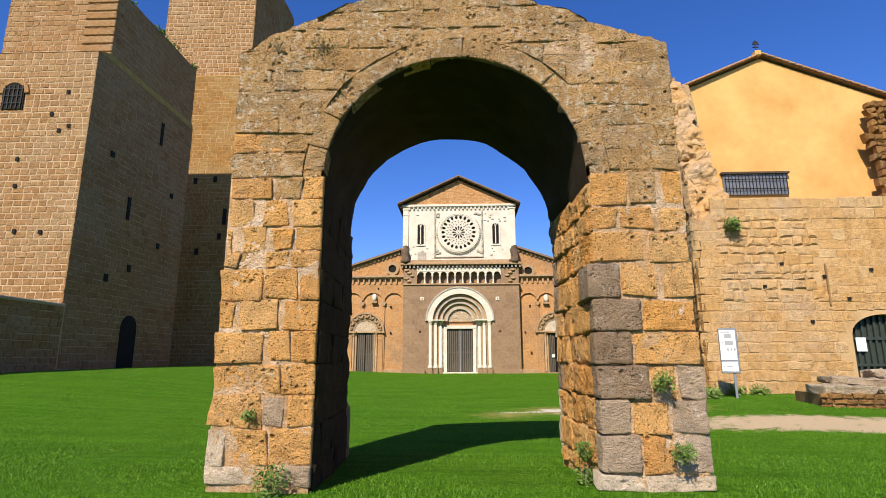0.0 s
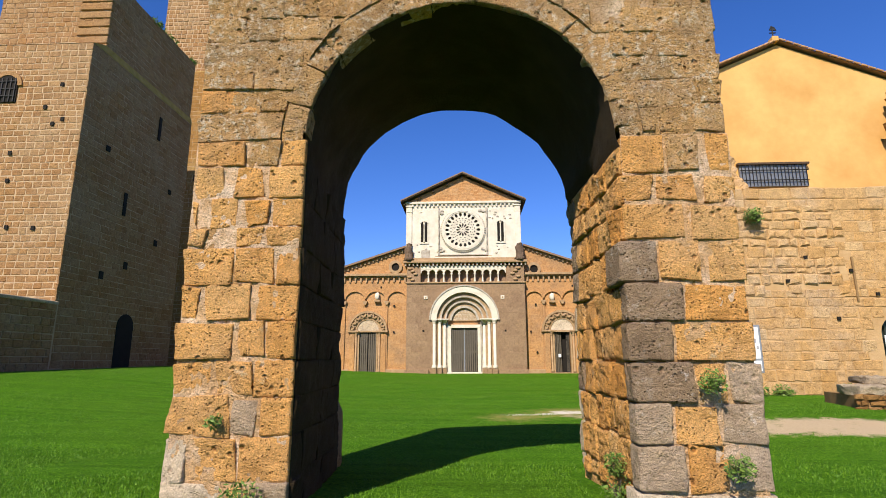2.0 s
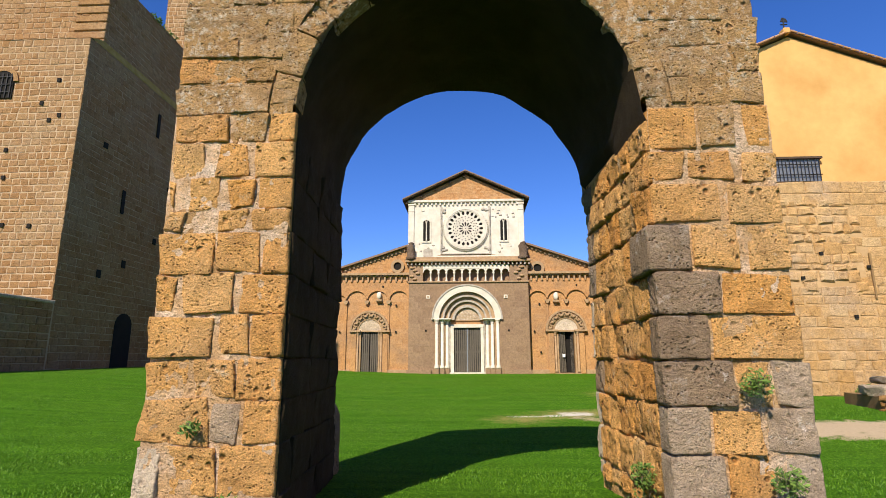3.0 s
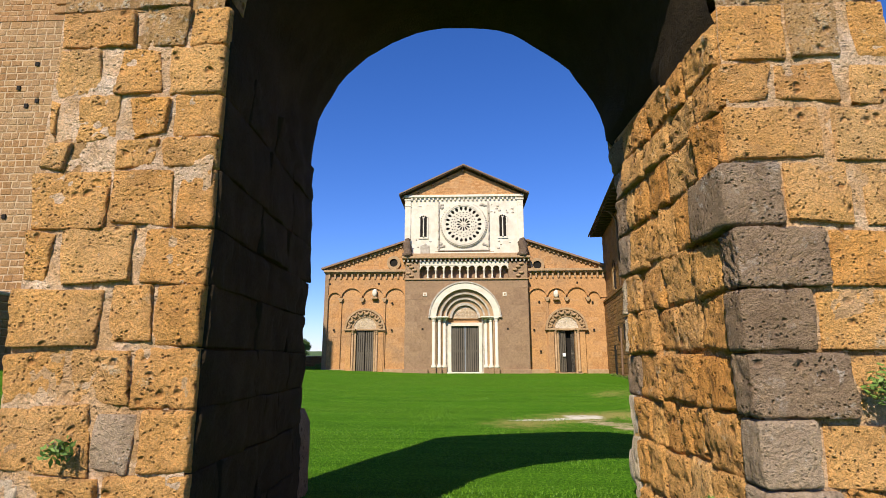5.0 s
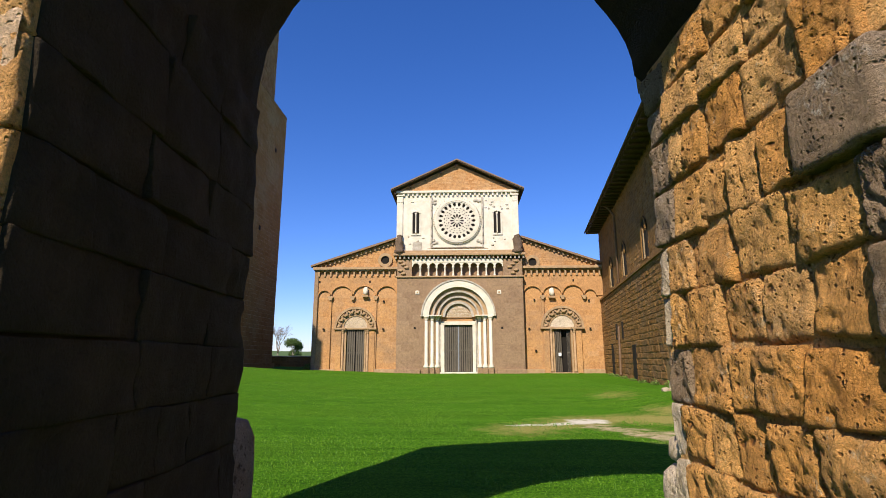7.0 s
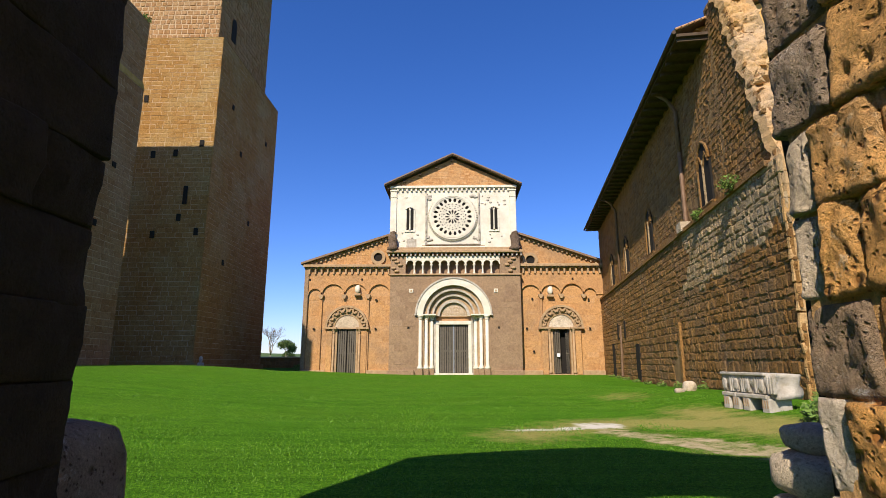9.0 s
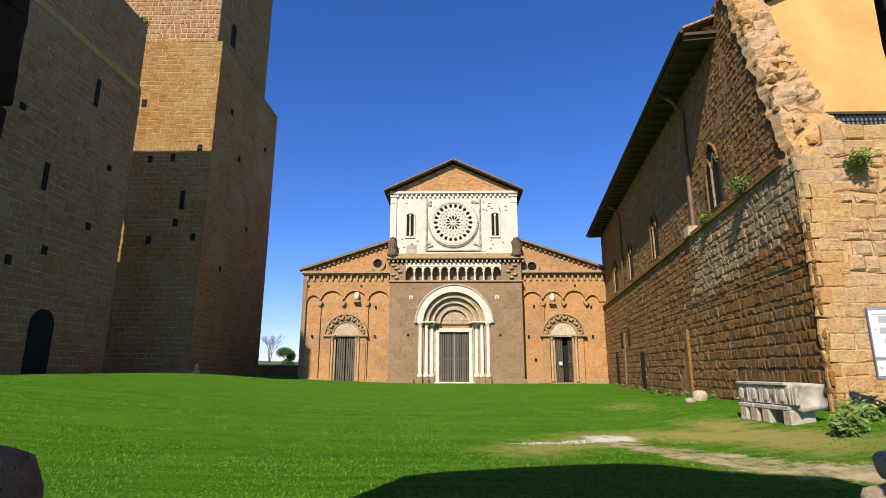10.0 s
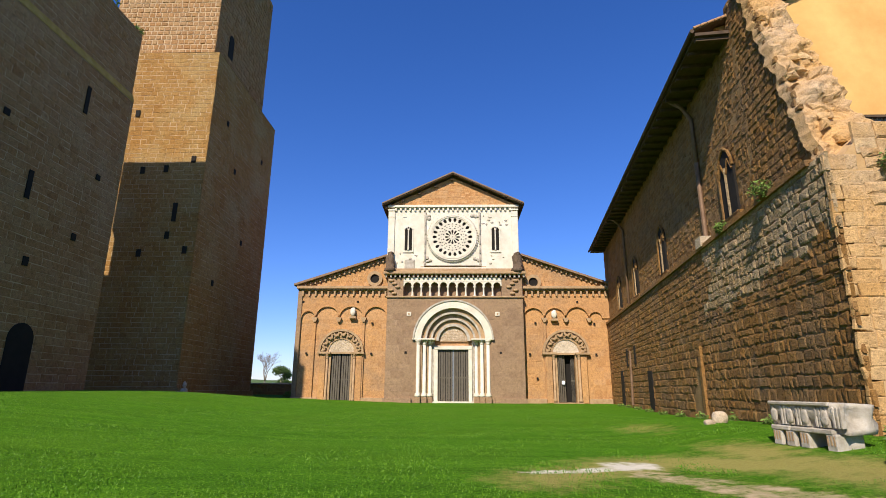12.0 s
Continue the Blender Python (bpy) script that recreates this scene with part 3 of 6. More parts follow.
def stone_arch():
    arch = thing("stone_arch", "ruined freestanding arch of pitted ochre tuff blocks", "arch", (0.1, 6.5, 0))
    rng = random.Random(11)
    inv = Matrix.Translation((-0.1, -6.5, 0))

    def put(name, vf, material, label="", shade=True):
        ob = raw(name, [skew(p) for p in vf[0]], vf[1], material, arch, label, shade)
        ob.matrix_parent_inverse = inv
        return ob

    # core behind the facing blocks
    n = 32
    fa, ba = arc(ACX, ACZ, AR + 0.03, n=n), arc(0.01, 3.0, 1.43, n=n, rz=1.40)
    xs = (2.45, 2.43, 2.38, 1.84, 1.1, 0.58, 0.1, -0.4, -1.17, -1.93, -2.22, -2.27)
    top = [(x, (crest(x) - 0.12) if 0 < i < 11 else -0.4) for i, x in enumerate(xs)]
    fo = [(ACX - AR - 0.03, -0.4)] + fa + [(ACX + AR + 0.03, 2.9), (ACX + AR + 0.03, -0.4)] + top
    bo = [(-1.42, -0.4)] + ba + [(1.6, 2.9), (1.6, -0.4)] + top
    bm = bmesh.new()
    A, C = [bm.verts.new((x, FY + 0.003, z)) for x, z in fo], [bm.verts.new((x, BY, z - (0.3 if z > 4.4 and i > n + 3 else 0))) for i, (x, z) in enumerate(bo)]
    bm.faces.new(A)
    bm.faces.new(C[::-1])
    for i in range(n + 3, len(A)):
        j = (i + 1) % len(A)
        bm.faces.new((A[i], A[j], C[j], C[i]))
    for v in bm.verts:
        v.co = skew(v.co)
    part("core", bm, MORTAR, arch, "pinkish lime mortar").matrix_parent_inverse = inv
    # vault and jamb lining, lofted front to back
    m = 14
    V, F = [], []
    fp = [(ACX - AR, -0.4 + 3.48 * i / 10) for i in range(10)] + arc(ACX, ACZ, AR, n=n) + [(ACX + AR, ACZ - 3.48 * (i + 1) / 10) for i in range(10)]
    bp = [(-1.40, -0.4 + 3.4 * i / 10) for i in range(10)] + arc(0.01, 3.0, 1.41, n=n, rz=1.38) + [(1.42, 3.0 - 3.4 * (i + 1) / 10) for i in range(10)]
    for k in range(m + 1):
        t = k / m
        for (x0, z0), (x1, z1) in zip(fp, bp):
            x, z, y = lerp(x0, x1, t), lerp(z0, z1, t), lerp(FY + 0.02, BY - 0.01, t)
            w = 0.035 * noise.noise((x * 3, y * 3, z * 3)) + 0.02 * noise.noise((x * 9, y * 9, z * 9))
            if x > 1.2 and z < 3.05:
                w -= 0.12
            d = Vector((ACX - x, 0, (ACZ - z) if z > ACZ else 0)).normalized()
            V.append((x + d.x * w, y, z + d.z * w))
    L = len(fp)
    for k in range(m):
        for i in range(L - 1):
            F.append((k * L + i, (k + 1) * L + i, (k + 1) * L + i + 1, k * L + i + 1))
    # lining colour is near-black to carry the vault's shade
    put("vault_lining", (V, F), SHADE_LINING, "dark brown render under the vault, its shade put into the colour")

    front = lambda u, v, h: (u, FY - h, v)

    def block(u0, u1, v0, v1, material, h=0.0, clip=None, label="", big=True, gap=0.004, **kw):
        g = gap
        put("block", stone(front, u0 + g, u1 - g, v0 + g * 0.8, v1 - g * 0.8, h, rng, nu=19 if big else 5, nv=13 if big else 4, clip=clip, **{"bev": 0.008, "wob": 0.026, "wav": 0.01, **kw}), material, label)

    T, G, W, K = TUFF, BASALT, PALE, BASALT_WORN
    left = [
        (0.0, 0.2, [(0, 0.5, W), (0.5, 0.74, T), (0.74, 1, K)]),
        (0.2, 0.55, [(0, 0.2, W), (0.22, 0.6, T), (0.6, 1, T)]),
        (0.55, 0.86, [(0, 0.5, T), (0.51, 0.74, K), (0.75, 1, T)]),
        (0.86, 1.16, [(0, 0.36, T), (0.36, 0.68, T), (0.68, 1, T)]),
        (1.16, 1.48, [(0, 0.5, T), (0.5, 0.75, T), (0.75, 1, T)]),
        (1.48, 1.79, [(0.02, 0.2, T), (0.22, 0.62, T), (0.66, 1, T)]),
        (1.79, 2.12, [(0, 0.45, T), (0.45, 0.8, T), (0.8, 1, T)]),
        (2.12, 2.3, [(0.02, 0.2, T), (0.4, 0.7, T), (0.7, 1, T)]),
        (2.3, 2.56, [(0.02, 0.14, T), (0.2, 0.42, T), (0.48, 0.74, T), (0.74, 1, T)]),
        (2.56, 2.86, [(0.03, 0.32, T), (0.38, 0.66, T), (0.7, 1, T)]),
        (2.86, 3.12, [(0.02, 0.5, T), (0.5, 0.78, TUFF_HIGH), (0.78, 1, T)]),
    ]
    for z0, z1, row in left:
        for a, b, mt in row:
            block(lerp(-2.31, ACX - AR + 0.02, a), lerp(-2.31, ACX - AR + 0.02, b), z0, z1, mt, rng.uniform(0.014, 0.028), gap=0.004 if b == 1 else rng.choice((0.012, 0.02, 0.03) if z0 > 1.7 else (0.004, 0.006, 0.012, 0.02)), back=0.06 if b == 1 else 0.2, wob=0.008 if b == 1 else 0.026, bev=0.016 if b == 1 else 0.008, label="pitted grey basalt block" if mt is G else "pale grey worn basalt block" if mt is K else "whitish worn stone block" if mt is W else "")
    right = [
        (0.0, 0.16, [(-0.06, 0.4, W), (0.4, 1.03, W)]),
        (0.16, 0.5, [(-0.02, 0.36, K), (0.37, 0.7, T), (0.71, 1.02, K)]),
        (0.5, 0.82, [(-0.01, 0.28, K), (0.3, 0.67, T), (0.68, 1.0, K)]),
        (0.82, 1.14, [(-0.02, 0.49, G), (0.5, 0.76, T), (0.77, 1.0, K)]),
        (1.14, 1.46, [(-0.03, 0.34, G), (0.36, 1.0, T)]),
        (1.46, 1.78, [(-0.02, 0.46, G), (0.47, 0.98, T)]),
        (1.78, 2.14, [(-0.05, 0.28, G), (0.29, 0.67, T), (0.68, 1.0, T)]),
        (2.14, 2.47, [(0, 0.55, T), (0.58, 1.0, T)]),
        (2.47, 2.73, [(0, 0.3, T), (0.3, 0.66, T), (0.72, 1.0, T)]),
        (2.73, 3.12, [(0, 0.42, T), (0.42, 0.72, TUFF_HIGH), (0.76, 1.0, T)]),
    ]
    for z0, z1, row in right:
        for a, b, mt in row:
            x0 = ACX + AR - 0.02
            if a < 0 and z0 > 0.1:
                worn = mt is K
                cut = 1.46 <= z0 < 1.5
                deep = 0.42 if z0 > 1.7 else 0.14
                bm = rough_box(lerp(x0, 2.48, a), lerp(x0, 2.48, b) - 0.006, FY - 0.05 - rng.uniform(0, 0.012), FY + deep, z0 + 0.004, z1 - 0.006, rng.uniform(0, 50), 0.022 if cut else 0.008, 24 if cut else 16)
                for v in bm.verts:
                    v.co = skew(v.co)
                part("quoin", bm, mt, arch, "pale grey worn basalt quoin" if worn else "deeply tooled grey basalt quoin" if cut else "pitted grey basalt quoin", True).matrix_parent_inverse = inv
                continue
            block(lerp(x0, 2.48, a), lerp(x0, 2.48, b), z0, z1, mt, rng.uniform(0.014, 0.028), gap=rng.choice((0.012, 0.02, 0.03) if z0 > 2.1 else (0.004, 0.008, 0.014, 0.022)), back=0.26, label="pitted grey basalt block" if mt is G else "pale grey worn basalt block" if mt is K else "whitish worn stone block" if mt is W else "")
    # crumbling mortar, nearly flush with the blocks
    def mortar(name, x0, x1, z0, z1, nx, nz, base, amp, material, clip=None, label=""):
        V, F, hid = [], [], []
        for j in range(nz + 1):
            for i in range(nx + 1):
                u, v = lerp(x0, x1, i / nx), lerp(z0, z1, j / nz)
                hid.append(bool(clip) and (math.hypot(u - ACX, v - ACZ) < AR + 0.02 or v > crest(u)))
                if clip:
                    u, v = clip(u, v)
                V.append((u, FY - base - amp * noise.noise((u * 4, v * 4, 9)) - 0.5 * amp * noise.noise((u * 13, v * 13, 2)) - 0.3 * amp * noise.noise((u * 31, v * 31, 5)), v))
        for j in range(nz):
            for i in range(nx):
                k = j * (nx + 1) + i
                q = (k, k + 1, k + nx + 2, k + nx + 1)
                if not all(hid[p] for p in q):
                    F.append(q)
        put(name, (V, F), material, label)

    mortar("mortar", -2.28, ACX - AR + 0.0, -0.2, 3.1, 60, 150, 0.003, 0.014, MORTAR_PALE, label="pinkish white lime mortar")
    mortar("mortar", ACX + AR + 0.02, 2.46, -0.2, 3.1, 60, 150, 0.003, 0.014, MORTAR_PALE, label="pinkish white lime mortar")
    mortar("upper_mortar", -2.28, 2.44, 3.1, 5.42, 150, 80, 0.006, 0.008, TUFF_HIGH, clip=arch_clip(0.02), label="weathered mortar the colour of the tuff")
    # voussoirs round the opening
    ang, k = 4.0, 0
    while ang < 176:
        step = min(rng.uniform(9, 15), 176 - ang)
        pol = lambda u, v, h: (ACX + v * math.cos(radians(u)), FY - h, ACZ + v * math.sin(radians(u)))
        v = stone(pol, ang + 0.2, ang + step - 0.2, AR + 0.0, AR + rng.uniform(0.19, 0.25), rng.uniform(0.012, 0.02), rng, nu=13, nv=9, bev=0.006, wob=0.006, back=0.2)
        put("voussoir", (v[0], [f[::-1] for f in v[1]]), TUFF_HIGH)
        ang += step
    # haunches and crown
    z = 3.12
    for hgt in (0.25, 0.24, 0.25, 0.25, 0.25, 0.25, 0.24, 0.24, 0.24):
        x = -2.3
        while x < 2.44:
            w = rng.uniform(0.3, 0.62)
            x1 = 2.45 if 2.45 - x - w < 0.2 else x + w
            cx, lo = (x + x1) / 2, z
            d = math.hypot(cx - ACX, z + hgt - ACZ)
            corner = max(math.hypot(px - ACX, z + hgt - ACZ) for px in (x, x1))
            if corner > AR + 0.34 and lo + 0.06 < max(crest(x), crest(x1)) and z < crest(cx) - 0.04:
                block(x, x1, z, z + hgt, TUFF_HIGH if rng.random() < 0.97 else TUFF, rng.uniform(0.012, 0.026), clip=arch_clip(0.22), back=0.12)
            x = x1
        z += hgt
    # jamb facing of the sunlit pier
    JY = 7.6
    xj = lambda y: lerp(ACX + AR, 1.41, (y - FY) / (BY - FY))
    jamb = lambda u, v, h: (xj(u) - h + 0.02, u, v)
    V, F = [], []
    for j in range(31):
        for i in range(21):
            y, z = lerp(FY + 0.01, JY - 0.02, i / 20), -0.2 + 3.25 * j / 30
            V.append(jamb(y, z, -0.006 + 0.012 * noise.noise((y * 5, z * 5, 3))))
    for j in range(30):
        for i in range(20):
            k = j * 21 + i
            F.append((k, k + 21, k + 22, k + 1))
    put("jamb_bed", (V, F), TUFF, "crumbling bedding between the jamb blocks")
    rows = [(0.0, 0.16), (0.16, 0.5), (0.5, 0.82), (0.82, 1.14), (1.14, 1.46), (1.46, 1.78), (1.78, 2.14), (2.14, 2.47), (2.47, 2.73), (2.73, 3.0)]
    for r, (z0, z1) in enumerate(rows):
        y = FY + (0.44 if r == 6 else 0.15 if 1 <= r <= 5 else 0.03)
        end = JY - (0.3 if r in (3, 6, 7, 8, 9) else 0.14)
        while y < end - 0.08:
            w = rng.uniform(0.22, 0.46)
            y1 = end if end - y - w < 0.16 else y + w
            v = stone(jamb, y + 0.005, y1 - 0.005, z0 + 0.003 + rng.uniform(0, 0.012), z1 - 0.003, rng.uniform(0.016, 0.046), rng, nu=20, nv=16, wav=0.0105, bev=0.02, wob=0.024, back=0.14)
            put("jamb_block", (v[0], [f[::-1] for f in v[1]]), TUFF)
            y = y1
        grey = r in (3, 6, 7, 8, 9)
        v = stone(jamb, end + 0.01, JY + rng.uniform(-0.02, 0.03), z0 + 0.01, z1 - 0.01, rng.uniform(0.006, 0.03), rng, nu=13, nv=10, bev=0.014, wav=0.012, wob=0.012, back=0.16)
        put("jamb_block", (v[0], [f[::-1] for f in v[1]]), BASALT if grey else PALE, "dark grey pitted block at the back edge" if grey else "whitish block at the back edge")
    # blocks of the shaded jamb, the shade also put into their near-black colour
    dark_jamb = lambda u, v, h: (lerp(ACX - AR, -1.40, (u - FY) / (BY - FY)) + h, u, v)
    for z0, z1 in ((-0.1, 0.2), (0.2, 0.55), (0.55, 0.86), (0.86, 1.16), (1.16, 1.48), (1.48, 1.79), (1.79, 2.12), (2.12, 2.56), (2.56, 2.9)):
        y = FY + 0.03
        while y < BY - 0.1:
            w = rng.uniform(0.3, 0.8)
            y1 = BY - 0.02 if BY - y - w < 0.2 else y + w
            put("jamb_block", stone(dark_jamb, y + 0.002, y1 - 0.002, z0 + 0.002, z1 - 0.002, rng.uniform(0.026, 0.036), rng, nu=9, nv=7, wav=0.013, bev=0.006, wob=0.01, back=0.12), SHADE_LINING, "patinated tuff block of the left jamb, its shade put into the colour")
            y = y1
    # broken footings behind the piers
    foot = lambda u, v, h: (u, 8.05 - h, v)
    for name, x0, x1, y0, y1, z0, z1, mt in (("footing_stone", -2.25, -1.44, 7.75, 8.36, -0.25, 0.67, BASALT), ("footing_stone", -2.2, -1.6, 7.75, 8.0, 0.67, 1.0, BASALT)):
        bm = B((x0, x1, y0, y1, z0, z1))
        bmesh.ops.subdivide_edges(bm, edges=bm.edges[:], cuts=5, use_grid_fill=True)
        c = Vector(((x0 + x1) / 2, (y0 + y1) / 2, (z0 + z1) / 2))
        for v in bm.verts:
            q = v.co - c
            s = (abs(2 * q.x / (x1 - x0)) ** 6 + abs(2 * q.y / (y1 - y0)) ** 6 + abs(2 * q.z / (z1 - z0)) ** 6) ** (-1 / 6)
            v.co = c + q * min(1.0, s + 0.02) + Vector((noise.noise(v.co * 4), noise.noise(v.co * 4 + c), noise.noise(v.co * 5))) * 0.035
        part(name, bm, mt, arch, "rounded dark footing stone", True).matrix_parent_inverse = inv


stone_arch()


def boulder(name, x, y, z, sx, sy, sz, material, seed, label, category="stone", parent=None, turn=0.0, sub=3, amp=0.18):
    bm = bmesh.new()
    bmesh.ops.create_icosphere(bm, subdivisions=sub, radius=1)
    for v in bm.verts:
        q = v.co * 1.4 + Vector((seed * 3.1, seed, 0))
        r = 1 + amp * noise.noise(q) + amp * 0.4 * noise.noise(q * 3)
        c = v.co * r
        c = Vector([math.copysign(abs(a) ** 0.72, a) for a in c])
        v.co = Matrix.Rotation(turn, 3, "Z") @ Vector((c.x * sx, c.y * sy, c.z * sz))
        v.co += Vector((x, y, z))
    ob = part(name, bm, material, parent, label if parent else "", True)
    return ob if parent else tagged(ob, label, category, group="loose rocks")


def stump():
    s = thing("broken_column", "broken round column stump on stacked weathered stones", "column")
    lathe_bm = lathe([(0.3, -0.25), (0.34, 0.0), (0.35, 0.3), (0.3, 0.36), (0.29, 0.62), (0.26, 0.7), (0.15, 0.73)], 2.22, 8.2, 20)
    for v in lathe_bm.verts:
        v.co += Vector((noise.noise(v.co * 5), noise.noise(v.co * 5 + Vector((9, 0, 0))), 0)) * 0.03
    part("drum", lathe_bm, BASALT, s, "dark weathered drum", True)
    boulder("stone", 1.85, 8.3, 0.12, 0.24, 0.26, 0.2, PALE, 3, "pale weathered stone", parent=s)
    boulder("stone", 1.83, 8.3, 0.42, 0.17, 0.2, 0.11, PALE, 5, "pale weathered stone", parent=s)
    boulder("stone", 1.85, 8.31, 0.58, 0.12, 0.15, 0.07, PALE, 8, "pale weathered stone", parent=s)
    boulder("stone", 2.0, 8.05, 0.0, 0.3, 0.25, 0.22, BASALT, 9, "dark weathered stone", parent=s)


stump()


def weed(name, x, y, z, size, count, seed, label, leaf=0.021, material=None, squash=0.8):
    V, F = leaves((x, y, z), size, count, random.Random(seed), leaf, squash)
    w = thing(name, label, "weed", group="wall weeds")
    raw("leaves", V, F, material or LEAF, w, shade=False)
    bm = bmesh.new()
    r = random.Random(seed + 1)
    for _ in range(6):
        rod([(x, y + 0.02, z - size * 0.5), (x + r.uniform(-0.6, 0.6) * size, y - 0.3 * size, z + r.uniform(0.1, 0.7) * size)], [0.005, 0.002], 5, bm)
    part("stem", bm, BARK, w)


weed("pellitory", 2.08, 5.66, 0.98, 0.11, 300, 1, "leafy green wall weed growing from a joint of the pier")
weed("pellitory", 2.2, 5.62, 0.36, 0.11, 300, 2, "leafy green wall weed growing low on the pier")
weed("pellitory", 1.38, 6.05, 0.3, 0.1, 280, 3, "leafy green weed in the jamb joints", squash=1.4)
weed("pellitory", 1.4, 6.1, 0.08, 0.15, 260, 13, "leafy green weed at the foot of the jamb", squash=0.9)
weed("pellitory", -1.53, 5.4, 0.13, 0.17, 380, 4, "leafy green weed at the foot of the pier", squash=1.2)
weed("pellitory", -1.8, 5.48, 0.69, 0.07, 90, 5, "small wilting weed in a pier joint", leaf=0.02)
weed("dry_stalks", -1.28, 5.52, 4.5, 0.16, 160, 6, "dry grey weed on the arch haunch", leaf=0.02, material=STRAW)
weed("dry_stalks", -1.76, 5.52, 4.5, 0.12, 60, 7, "dry grey weed on the broken top", leaf=0.02, material=STRAW)


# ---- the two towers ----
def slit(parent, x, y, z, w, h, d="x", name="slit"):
    # no hole is cut: a thin near-black box stands for its shade
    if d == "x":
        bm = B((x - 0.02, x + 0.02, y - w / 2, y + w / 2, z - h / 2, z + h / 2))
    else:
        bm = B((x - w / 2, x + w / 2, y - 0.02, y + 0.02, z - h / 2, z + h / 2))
    return part(name, bm, DARK, parent, "near-black square sheet for a shaded putlog hole" if name == "putlog_hole" else "")


def tower(name, label, x0, x1, y0, y1, base, top, up, seed, mats):
    """A square medieval tower: a lower stage, a sloped ledge and a set-back upper stage (x0, x1, y0, y1, top)."""
    tw = thing(name, label, "tower", group="square towers")
    part("lower_stage", B((x0 + 0.03, x1 - 0.03, y0 + 0.03, y1 - 0.03, base, top)), TOWER_BED, tw)
    ux0, ux1, uy0, uy1, ut = up
    part("upper_stage", B((ux0 + 0.03, ux1 - 0.03, uy0 + 0.03, uy1 - 0.03, top - 0.3, ut)), TOWER_BED, tw)
    bm = bmesh.new()
    lo = [bm.verts.new(p) for p in ((x0, y0, top), (x1, y0, top), (x1, y1, top), (x0, y1, top))]
    hi = [bm.verts.new(p) for p in ((ux0 - 0.02, uy0 - 0.02, top + 0.45), (ux1 + 0.02, uy0 - 0.02, top + 0.45), (ux1 + 0.02, uy1 + 0.02, top + 0.45), (ux0 - 0.02, uy1 + 0.02, top + 0.45))]
    for i in range(4):
        bm.faces.new((lo[i], lo[(i + 1) % 4], hi[(i + 1) % 4], hi[i]))
    part("ledge", bm, LICHEN, tw, "sloping ledge with yellow lichen")
    f1, f2 = (lambda u, v, h: (u, y0 - h + 0.03, v)), (lambda u, v, h: (x1 + h - 0.03, u, v))
    g1, g2 = (lambda u, v, h: (u, uy0 - h + 0.03, v)), (lambda u, v, h: (ux1 + h - 0.03, u, v))
    return tw, f1, f2, g1, g2


